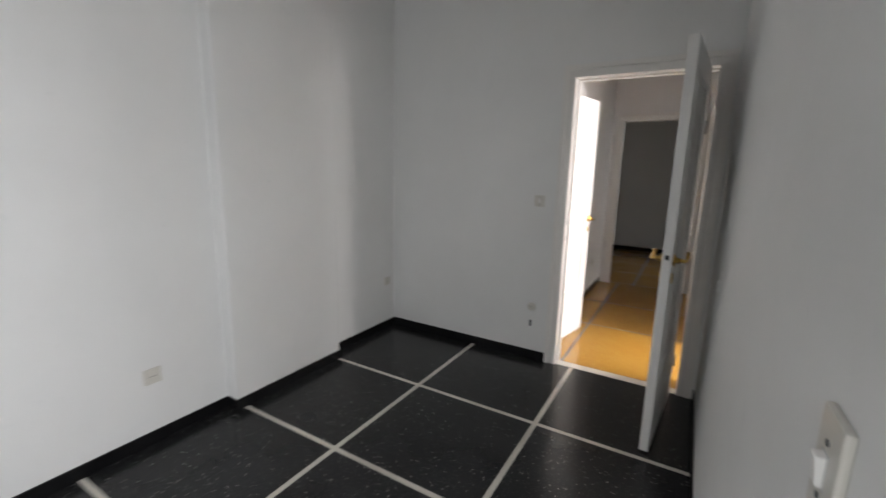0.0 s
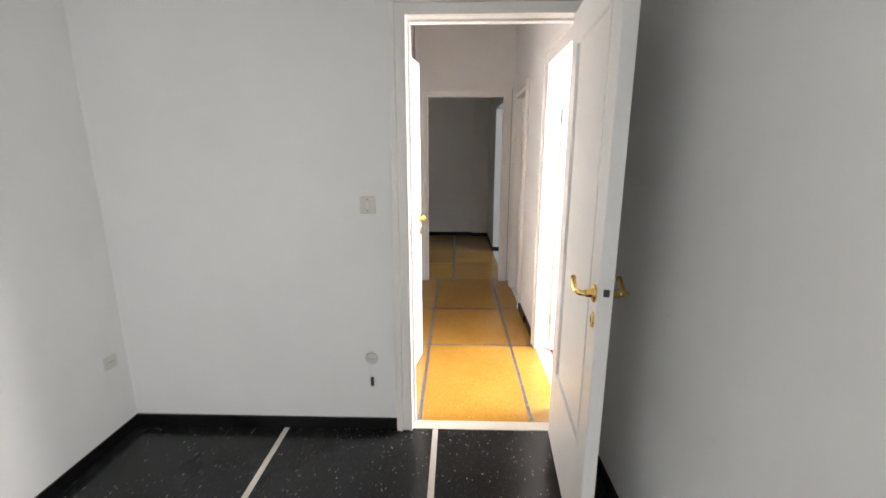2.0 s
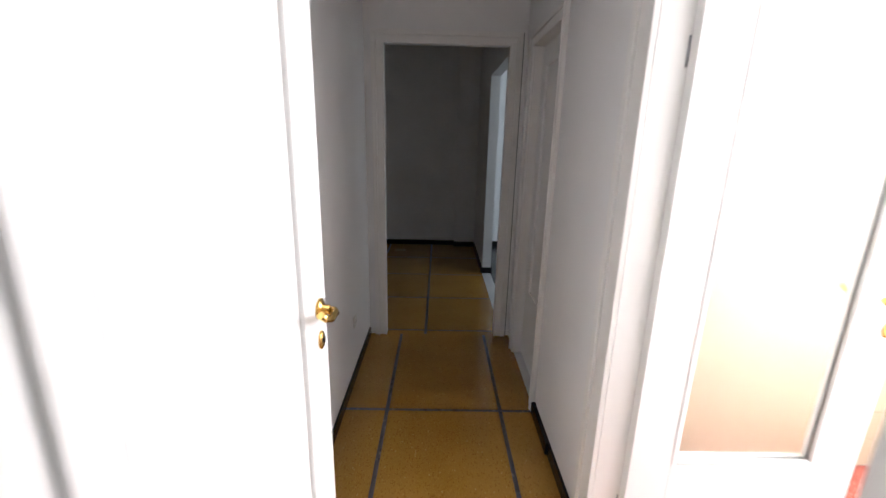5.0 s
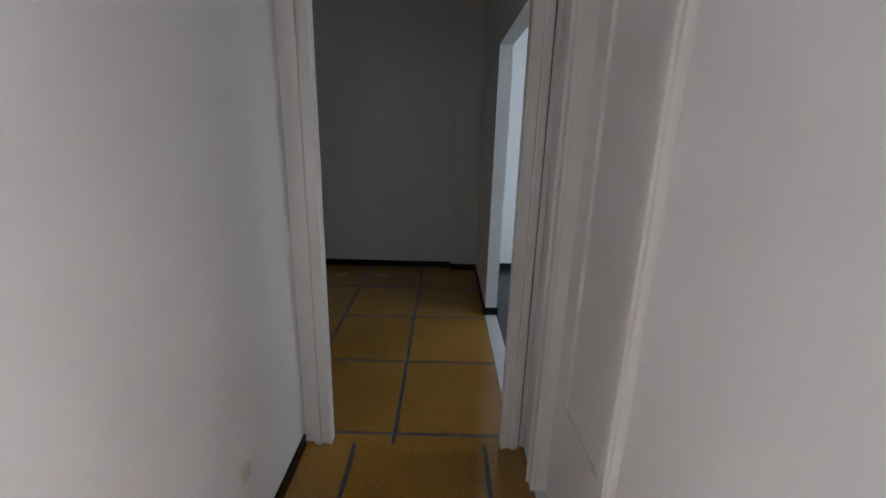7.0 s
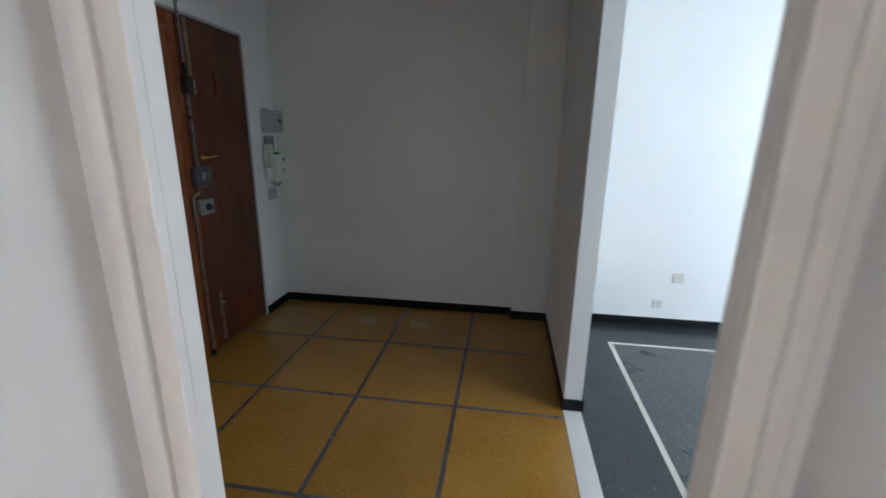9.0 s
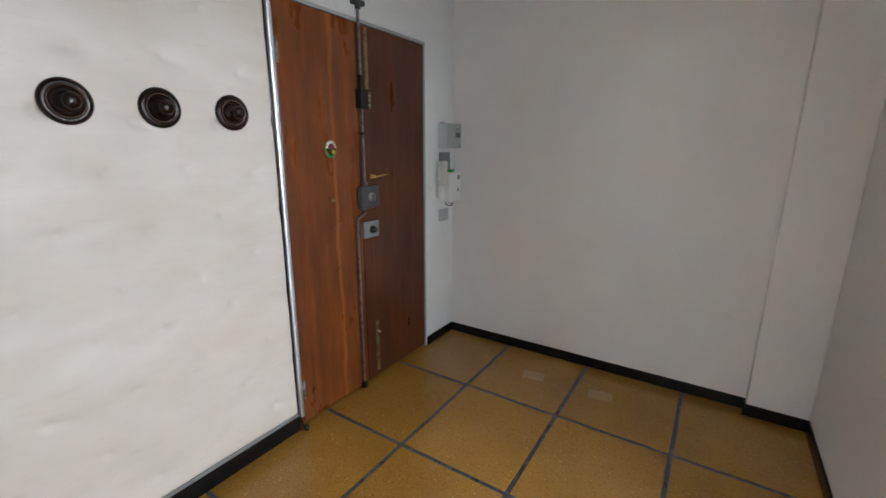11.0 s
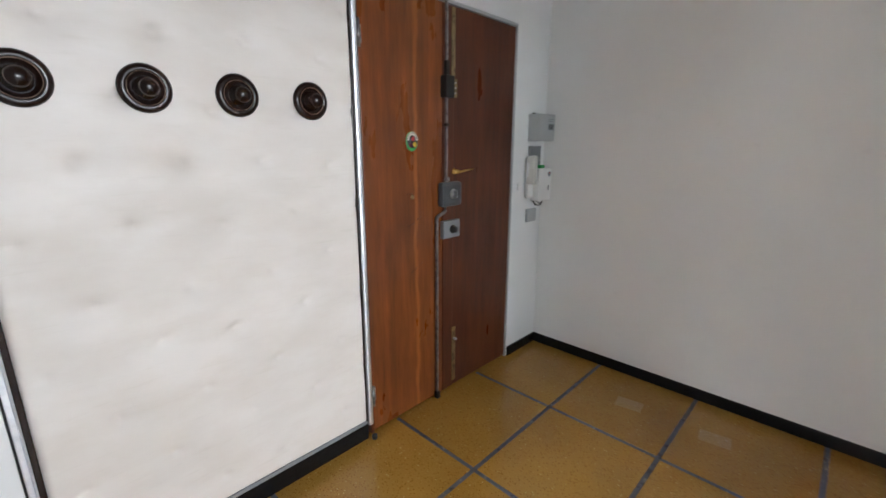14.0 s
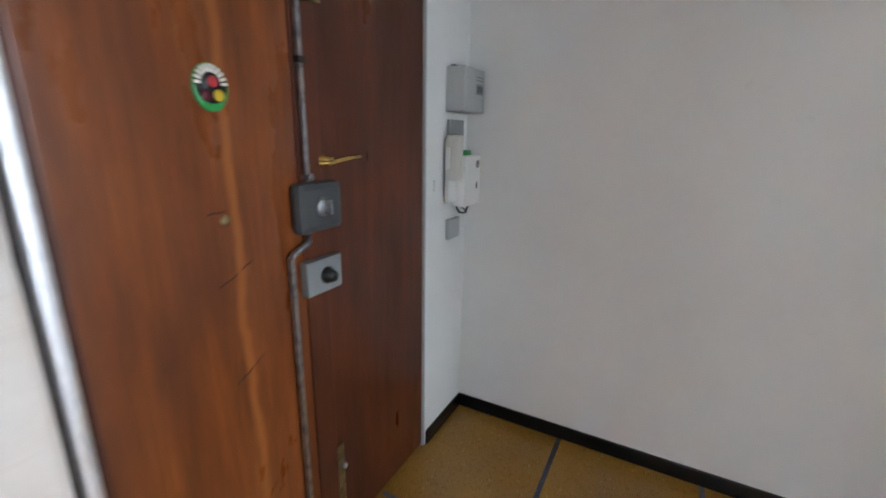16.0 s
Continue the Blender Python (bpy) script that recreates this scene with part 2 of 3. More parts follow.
FROST = glass_mat("frosted_glass", 0.22, (0.97, 0.97, 0.95))
CLEAR = glass_mat("window_glass", 0.0, (1, 1, 1))


# ---- builders ----
def bx(bm, x0, x1, y0, y1, z0, z1, bevel=0.0):
    r = bmesh.ops.create_cube(bm, size=1, matrix=Matrix.LocRotScale(((x0 + x1) / 2, (y0 + y1) / 2, (z0 + z1) / 2), None, (x1 - x0, y1 - y0, z1 - z0)))
    if bevel:
        es = list({e for v in r["verts"] for e in v.link_edges})
        bmesh.ops.bevel(bm, geom=es, offset=bevel, segments=2, affect="EDGES", profile=0.6)
    return bm


def box(*a, bevel=0.0):
    return bx(bmesh.new(), *a, bevel=bevel)


def boxes(*rows, bevel=0.0):
    bm = bmesh.new()
    for r in rows:
        bx(bm, *r, bevel=bevel)
    return bm


def lathe(profile, segs=32, axis="X", caps=True):
    """Turned shape from (radius, distance along the axis) pairs."""
    bm = bmesh.new()
    rings = []
    for r, d in profile:
        ring = []
        for k in range(segs):
            a = 2 * math.pi * k / segs
            u, v = r * math.cos(a), r * math.sin(a)
            ring.append(bm.verts.new({"X": (d, u, v), "Y": (u, d, v), "Z": (u, v, d)}[axis]))
        rings.append(ring)
    for a, c in zip(rings, rings[1:]):
        for k in range(segs):
            bm.faces.new((a[k], a[(k + 1) % segs], c[(k + 1) % segs], c[k]))
    for ring in (rings[0], rings[-1]) if caps else ():
        bm.faces.new(ring)
    bmesh.ops.recalc_face_normals(bm, faces=bm.faces)
    for f in bm.faces:
        f.smooth = True
    return bm


def tube(points, r, segs=10):
    """Round bar along points."""
    bm = bmesh.new()
    pts = [Vector(p) for p in points]
    rings = []
    for i, p in enumerate(pts):
        d = (pts[min(i + 1, len(pts) - 1)] - pts[max(i - 1, 0)]).normalized()
        q = d.to_track_quat("Z", "Y")
        rings.append([bm.verts.new(p + q @ Vector((r * math.cos(2 * math.pi * k / segs), r * math.sin(2 * math.pi * k / segs), 0))) for k in range(segs)])
    for a, c in zip(rings, rings[1:]):
        for k in range(segs):
            bm.faces.new((a[k], a[(k + 1) % segs], c[(k + 1) % segs], c[k])).smooth = True
    bm.faces.new(rings[0])
    bm.faces.new(rings[-1])
    bmesh.ops.recalc_face_normals(bm, faces=bm.faces)
    return bm


def moved(bm, m):
    bmesh.ops.transform(bm, matrix=m, verts=bm.verts)
    return bm


def part(name, bm, material, parent=None, label=""):
    me = bpy.data.meshes.new(name)
    bm.to_mesh(me)
    bm.free()
    me.materials.append(material)
    ob = new(name, me)
    if parent is not None:
        ob.parent = parent
    return tagged(ob, label)


def thing(name, label, category, m=None, group="", kind=""):
    ob = new(name)
    ob.empty_display_size = 0.1
    if m is not None:
        ob.matrix_basis = m
    return tagged(ob, label, category, group, kind)


def structure(name, bm, material, label, category):
    return tagged(part(name, bm, material), label, category, "", "structure")


H = 2.9
WT = 0.10

# ---- walls ----
structure("wall_bedroom_west", boxes((-1.72, -1.56, -1.0, 0.0, 0, H), (-1.72, -1.55, -4.42, -1.0, 0, H)), WALL, "smooth white painted bedroom wall", "wall")
structure("wall_bedroom_pilaster", boxes((-1.575, -1.458, -1.70, -0.83, 0, H), bevel=0.014), WALL, "shallow white plastered wall pilaster", "wall")
structure("wall_bedroom_north", boxes((-1.68, -0.03, 0, WT, 0, H), (0.86, 3.02, 0, WT, 0, H), (-0.03, 0.86, 0, WT, 2.13, H)), WALL,
          "white painted wall with the doorway to the corridor", "wall")
structure("wall_bedroom_east", boxes((0.935, 1.05, -4.42, -3.9, 0, H), (0.935, 1.05, -2.95, 0.0, 0, H), (0.935, 1.05, -3.9, -2.95, 0, 0.1), (0.935, 1.05, -3.9, -2.95, 2.35, H)), WALL, "white painted bedroom wall with a glazed balcony door", "wall")
structure("wall_bedroom_south", boxes((-1.55, 0.935, -4.42, -4.3, 0, H)), WALL,
          "plain white painted bedroom wall", "wall")
structure("wall_corridor_west", boxes((-0.315, -0.215, WT, 0.15, 0, H), (-0.315, -0.215, 0.93, 2.83, 0, H), (-0.315, -0.215, 0.15, 0.93, 2.1, H)), WALL_WARM,
          "white painted corridor wall with a doorway", "wall")
structure("wall_corridor_east", boxes((0.87, 0.97, WT, 0.2, 0, H), (0.87, 0.97, 1.03, 1.92, 0, H), (0.87, 0.97, 2.59, 2.83, 0, H), (0.87, 0.97, 0.2, 1.03, 2.11, H), (0.87, 0.97, 1.92, 2.59, 2.07, H)), WALL_WARM,
          "white painted corridor wall with two doorways", "wall")
structure("wall_hall_south", boxes((-1.59, -0.105, 2.83, 2.87, 0, H), (0.80, 0.912, 2.83, 2.87, 0, H), (-0.105, 0.80, 2.83, 2.87, 2.12, H)), WALL_WARM,
          "thin white partition with the doorway to the hall", "wall")
structure("wall_hall_west", boxes((-1.59, -1.485, 2.87, 4.115, 0, H), (-1.59, -1.485, 5.305, 5.66, 0, H), (-1.59, -1.485, 4.115, 5.305, 2.145, H)), WALL,
          "white painted hall wall round the front door", "wall")
structure("wall_hall_north", boxes((-1.59, 4.72, 5.66, 5.78, 0, H)), WALL, "plain white painted far wall of the hall", "wall")
structure("wall_hall_pilaster", boxes((0.535, 0.815, 5.59, 5.66, 0, H), bevel=0.004), WALL, "shallow white plastered corner pilaster", "wall")
structure("wall_hall_pier", boxes((0.815, 0.912, 4.395, 5.66, 0, H), (0.815, 0.912, 2.87, 4.395, 2.115, H)), WALL, "white pier and lintel of the wide opening to the living room", "wall")
# this unseen wall's opening is added for the southern fill lamp
structure("wall_living_south", boxes((0.97, 3.1, 2.75, 2.87, 0, H), (4.5, 4.72, 2.75, 2.87, 0, H), (3.1, 4.5, 2.75, 2.87, 0, 0.9), (3.1, 4.5, 2.75, 2.87, 2.55, H)), WALL, "white living room wall with an opening added for the fill light", "wall")
structure("wall_living_east", boxes((4.6, 4.72, 2.87, 3.1, 0, H), (4.6, 4.72, 4.8, 5.66, 0, H), (4.6, 4.72, 3.1, 4.8, 0, 0.9), (4.6, 4.72, 3.1, 4.8, 2.75, H)), WALL,
          "white wall with the living room window opening", "wall")
structure("wall_kitchen_north", boxes((0.97, 3.02, 1.5, 1.6, 0, H)), WALL, "white kitchen wall above tiling", "wall")
structure("wall_kitchen_east", boxes((2.9, 3.02, WT, 0.3, 0, H), (2.9, 3.02, 1.4, 1.5, 0, H), (2.9, 3.02, 0.3, 1.4, 0, 0.9), (2.9, 3.02, 0.3, 1.4, 2.3, H)), WALL,
          "white wall with the kitchen window opening", "wall")
structure("wall_closet_west", boxes((-1.68, -1.59, WT, 5.78, 0, H)), WALL, "plain outer wall behind the side room", "wall")
structure("ceiling", boxes((-1.72, 1.05, -4.42, 0.0, H, H + 0.12), (-1.72, 3.02, 0.0, 2.75, H, H + 0.12), (-1.72, 4.72, 2.75, 5.78, H, H + 0.12)), CEIL, "plain white painted ceiling", "ceiling")

# ---- floors: slabs with panels and divider strips on them ----


def floor_slab(name, x0, x1, y0, y1, material, label):
    return structure(name, boxes((x0, x1, y0, y1, -0.16, -0.02)), material, label, "floor")


def panel_floor(slab, xs, ys, w, panel_mat, strip_mat):
    """Poured panels between divider strips of width w; xs, ys hold the edges and the strips' middles."""
    cache = {}

    def piece(name, x0, x1, y0, y1, top, material):
        key = (name, round(x1 - x0, 3), round(y1 - y0, 3))
        if key not in cache:
            bm = box(-(x1 - x0) / 2, (x1 - x0) / 2, -(y1 - y0) / 2, (y1 - y0) / 2, -0.02, 0)
            me = bpy.data.meshes.new(name)
            bm.to_mesh(me)
            bm.free()
            me.materials.append(material)
            cache[key] = me
        ob = new(name, cache[key])
        ob.parent = slab
        ob.location = ((x0 + x1) / 2, (y0 + y1) / 2, top)

    def spans(v):
        out = []
        for i, (a, c) in enumerate(zip(v, v[1:])):
            out.append((a + (w / 2 if i else 0), c - (w / 2 if i < len(v) - 2 else 0)))
        return out

    sx, sy = spans(xs), spans(ys)
    for x0, x1 in sx:
        for y0, y1 in sy:
            piece("floor_panel", x0, x1, y0, y1, 0.0, panel_mat)
    for x in xs[1:-1]:
        piece("divider_strip", x - w / 2, x + w / 2, ys[0], ys[-1], -0.0012, strip_mat)
    for y in ys[1:-1]:
        for x0, x1 in sx:
            piece("divider_strip", x0, x1, y - w / 2, y + w / 2, -0.0012, strip_mat)


bed_floor = floor_slab("floor_bedroom", -1.68, 1.05, -4.42, 0.0, BLACK_T, "polished black terrazzo floor with white divider strips")
cor_floor = floor_slab("floor_corridor", -1.59, 0.97, 0.0, 2.83, AMBER_T, "polished amber terrazzo corridor floor with grey strips")
hall_floor = floor_slab("floor_hall", -1.59, 0.815, 2.83, 5.66, AMBER_T, "polished amber terrazzo hall floor with grey strips")
liv_floor = floor_slab("floor_living", 0.815, 4.72, 2.83, 5.66, BORDER_T, "dark terrazzo living room floor with a white line border")
kit_floor = floor_slab("floor_kitchen", 0.97, 3.02, 0.0, 2.83, RED_T, "red speckled terrazzo kitchen floor")

# ---- baseboards ----
SK, ST = 0.068, 0.012


def skirt(name_rows):
    for r in name_rows:
        structure("baseboard", box(*r, 0, SK, bevel=0.002), SKIRT, "low glossy black baseboard along the wall", "baseboard")


skirt([
    (-1.56, -1.56 + ST, -0.83, -ST), (-1.458, -1.458 + ST, -1.70, -0.83 + ST), (-1.56, -1.458, -0.83, -0.83 + ST),
    (-1.55, -1.458 + ST, -1.70 - ST, -1.70), (-1.55, -1.55 + ST, -4.3, -1.70 - ST), (-1.56, -0.087, -ST, 0.0),
    (0.935 - ST, 0.935, -2.95, -ST),
    (-0.215, -0.215 + ST, 1.04, 2.80),
    (0.87 - ST, 0.87, 1.152, 1.53), (0.87 - 0.022, 0.87, 1.532, 1.868),
    (-1.485, -1.485 + ST, 5.31, 5.66 - ST), (-1.485, 0.535, 5.66 - ST, 5.66), (0.535 - ST, 0.535, 5.59, 5.66 - ST), (0.535 - ST, 0.815, 5.59 - ST, 5.59),
    (0.815 - ST, 0.815, 4.395 - ST, 5.59 - ST), (0.815, 0.912, 4.395 - ST, 4.395), (0.912, 0.912 + ST, 4.395 - ST, 5.66 - ST),
    (0.912, 4.6, 5.66 - ST, 5.66), ])
structure("baseboard", box(-1.485, -1.469, 2.95, 4.11, 0, 0.088, bevel=0.002), SKIRT, "glossy black baseboard under the padded panel", "baseboard")


# ---- door casings ----
def casing(name, label, rows):
    """A moulded casing: stepped boards, butted."""
    ob = thing(name, label, "door frame", kind="structure")
    for nm, r in rows:
        part(nm, box(*r, bevel=0.0035), TRIM, ob)
    return ob


def casing_y(name, label, x0, x1, top, y, s, w=0.085, head=True):
    """Casing on a wall face at y, facing s (-1 or 1) along y, round an opening x0..x1."""
    def yy(a, c):
        return (min(y + s * a, y + s * c), max(y + s * a, y + s * c))
    rows = []
    for nm, d0, d1, t in (("inner_bead", 0.0, 0.16, 0.022), ("board", 0.16, 0.60, 0.015), ("bead", 0.60, 0.80, 0.026), ("outer_bead", 0.80, 1.0, 0.020)):
        a, c = d0 * w, d1 * w
        rows.append((nm, (x0 - c, x0 - a, *yy(0, t), 0, top + a)))
        rows.append((nm, (x1 + a, x1 + c, *yy(0, t), 0, top + a)))
        rows.append((nm, (x0 - c, x1 + c, *yy(0, t), top + a, top + c)))
    return casing(name, label, rows)


def casing_x(name, label, y0, y1, top, x, s, w=0.11):
    def xx(a, c):
        return (min(x + s * a, x + s * c), max(x + s * a, x + s * c))
    rows = []
    for nm, d0, d1, t in (("board", 0.0, 0.62, 0.018), ("bead", 0.62, 0.80, 0.028), ("outer_bead", 0.80, 1.0, 0.022)):
        a, c = d0 * w, d1 * w
        rows.append((nm, (*xx(0, t), y0 - c, y0 - a, 0, top + a)))
        rows.append((nm, (*xx(0, t), y1 + a, y1 + c, 0, top + a)))
        rows.append((nm, (*xx(0, t), y0 - c, y1 + c, top + a, top + c)))
    return casing(name, label, rows)


def jamb(name, label, rows):
    ob = thing(name, label, "door frame", kind="structure")
    for r in rows:
        part("jamb_board", box(*r, bevel=0.002), TRIM, ob)


casing_y("door_casing_bedroom", "white painted moulded door casing", 0.0, 0.83, 2.10, 0.0, -1)
jamb("door_jamb_bedroom", "white painted door jamb lining", [(-0.03, 0.0, 0.0, WT, 0, 2.10), (0.83, 0.86, 0.0, WT, 0, 2.10), (-0.03, 0.86, 0.0, WT, 2.10, 2.13),
      (0.0, 0.012, 0.055, WT, 0, 2.09), (0.0, 0.83, 0.055, WT, 2.09, 2.10)])
casing_y("door_casing_corridor", "white painted moulded casing of the hall doorway", -0.083, 0.75, 2.095, 2.83, -1, 0.085)
jamb("door_jamb_hall", "white painted door jamb lining", [(-0.105, -0.083, 2.83, 2.87, 0, 2.095), (0.75, 0.80, 2.83, 2.87, 0, 2.095), (-0.105, 0.80, 2.83, 2.87, 2.095, 2.12)])
casing_x("door_casing_kitchen", "white painted moulded kitchen door casing", 0.225, 1.01, 2.09, 0.87, -1, 0.13)
jamb("door_jamb_kitchen", "white painted kitchen door jamb", [(0.87, 0.97, 0.2, 0.225, 0, 2.09), (0.87, 0.97, 1.01, 1.03, 0, 2.09), (0.87, 0.97, 0.2, 1.03, 2.09, 2.11)])
casing_x("door_casing_side_room", "white painted moulded casing of a closed door", 1.95, 2.56, 2.05, 0.87, -1, 0.078)
jamb("door_jamb_side_room", "white painted door jamb lining", [(0.87, 0.97, 1.92, 1.95, 0, 2.05), (0.87, 0.97, 2.56, 2.59, 0, 2.05), (0.87, 0.97, 1.92, 2.59, 2.05, 2.07)])
casing_x("door_casing_left_room", "white painted moulded casing behind the ajar door", 0.175, 0.905, 2.08, -0.215, 1, 0.10)


# thin strip whose grey stands in for the shaded gap beside the casing
structure("dark_gap_strip", box(0.8405, 0.846, 2.826, 2.83, 0.0, 2.18), GREY_PLATE, "narrow grey strip standing in for the shaded gap beside the hall door casing", "trim")


# ---- panelled doors ----
def lever(parent, x, y, z, s, way):
    """Brass lever on a door face at y facing s; the grip runs along way (-1 or 1) in x."""
    plate = part("handle_rose", moved(lathe([(0.024, 0), (0.024, 0.006), (0.018, 0.010), (0.011, 0.012), (0.011, 0.03)], 24, "Y"), pose(x, y, z) @ Matrix.Diagonal((1, s, 1.25, 1))), BRASS, parent, "polished brass handle rose")
    pts = [(x, y + s * 0.02, z), (x, y + s * 0.045, z), (x + way * 0.012, y + s * 0.053, z), (x + way * 0.045, y + s * 0.055, z - 0.004), (x + way * 0.075, y + s * 0.055, z + 0.008), (x + way * 0.098, y + s * 0.053, z + 0.028)]
    part("lever", tube(pts, 0.0095, 12), BRASS, plate, "curved polished brass lever")
    esc = part("escutcheon", moved(lathe([(0.017, 0), (0.017, 0.004), (0.013, 0.007)], 24, "Y"), pose(x, y, z - 0.092) @ Matrix.Diagonal((1, s, 1.6, 1))), BRASS, parent, "oval brass keyhole plate")
    part("keyhole", moved(lathe([(0.0045, 0.0), (0.0045, 0.0082)], 10, "Y"), pose(x, y, z - 0.092) @ Matrix.Diagonal((1, s, 1.8, 1))), DARK, esc)


def leaf(name, label, m, w, h, t, panels, side=1, handle=True, glass=None, lever_way=-1):
    """A door leaf: x from the hinge, y its thickness, z up. panels: (x0, x1, z0, z1) recessed fields."""
    ob = thing(name, label, "door", m)
    z0 = 0.012
    xs0, xs1 = min(p[0] for p in panels), max(p[1] for p in panels)
    part("stile", box(0, xs0, -t, 0, z0, h, bevel=0.003), PAINT, ob)
    part("stile", box(xs1, w, -t, 0, z0, h, bevel=0.003), PAINT, ob)
    zs = [z0] + [v for p in sorted(panels, key=lambda q: q[2]) for v in (p[2], p[3])] + [h]
    for a, c in zip(zs[0::2], zs[1::2]):
        part("rail", box(xs0, xs1, -t, 0, a, c, bevel=0.002), PAINT, ob)
    for x0, x1, a, c in panels:
        d = 0.010
        if glass is None:
            part("panel", box(x0, x1, -t + d, -d, a, c), PAINT, ob)
        else:
            pane = part("pane", box(x0, x1, -t / 2 - 0.003, -t / 2 + 0.003, a, c), glass, ob, "frosted glass pane")
            pane.visible_shadow = False
        for y0, y1 in ((-0.013, 0.004), (-t - 0.004, -t + 0.013)):
            for r in ((x0, x0 + 0.018, y0, y1, a, c), (x1 - 0.018, x1, y0, y1, a, c), (x0 + 0.018, x1 - 0.018, y0, y1, a, a + 0.018), (x0 + 0.018, x1 - 0.018, y0, y1, c - 0.018, c)):
                part("moulding", box(*r, bevel=0.005), PAINT, ob)
    if handle:
        lever(ob, w - 0.04, 0.0, 1.056, 1, lever_way)
        lever(ob, w - 0.04, -t, 1.056, -1, lever_way)
        part("latch_plate", box(w, w + 0.0015, -t / 2 - 0.011, -t / 2 + 0.011, 0.96, 1.11), PAINT, ob, "painted latch plate on the edge")
        part("latch", box(w, w + 0.009, -t / 2 - 0.009, -t / 2 + 0.009, 1.060, 1.083, bevel=0.002), BLACK, ob)
    for z in (0.25, 1.75):
        part("hinge", moved(lathe([(0.007, -0.04), (0.007, 0.04)], 12, "Z"), pose(-0.004, 0.004, z)), STEEL, ob, "small steel barrel hinge")
    return ob


# the bedroom door stands open at about ninety degrees
leaf("door_bedroom", "white panelled wooden door standing open, brass lever", pose(0.789, -0.030, 0, 0, 0, -94.5), 0.765, 2.09, 0.046,
     [(0.12, 0.655, 0.42, 1.96)], lever_way=-1)
leaf("door_left_room", "white panelled wooden door ajar into the corridor", pose(-0.185, 0.17, 0, 0, 0, 79.5), 0.735, 2.07, 0.04, [(0.11, 0.625, 0.42, 1.95)], lever_way=-1)
leaf("door_kitchen", "white wooden door with frosted glass, standing open", pose(0.965, 1.012, 0, 0, 0, 0.0), 0.775, 2.08, 0.04, [(0.14, 0.635, 0.455, 1.96)], glass=FROST)
leaf("door_side_room", "white panelled wooden door, closed", pose(0.958, 2.557, 0, 0, 0, -90), 0.604, 2.045, 0.04, [(0.11, 0.494, 0.50, 1.94)], handle=False)

strike = thing("strike_plate", "brass strike plate with two slots in the jamb", "strike plate", pose(0, 0, 0))
part("plate", box(0.0, 0.0015, 0.018, 0.042, 0.93, 1.15), TRIM, strike)
for z in (0.965, 1.085):
    part("slot", box(0.0015, 0.0022, 0.023, 0.036, z, z + 0.04), DARK, strike)

# thresholds
structure("threshold_bedroom", box(0.0, 0.83, 0.0, 0.075, -0.02, 0.003, bevel=0.001), WHITE_STRIP, "cream marble threshold strip under the door", "threshold")
structure("threshold_kitchen", box(0.87, 0.97, 0.225, 1.01, -0.02, 0.003, bevel=0.001), MARBLE, "white marble kitchen threshold", "threshold")
structure("threshold_side_room", box(0.87, 0.97, 1.95, 2.56, -0.02, 0.003, bevel=0.001), MARBLE, "white marble threshold of a closed door", "threshold")
structure("threshold_living", box(0.815, 0.912, 2.87, 4.395, -0.02, 0.002, bevel=0.001), MARBLE, "long white marble threshold to the living room", "threshold")


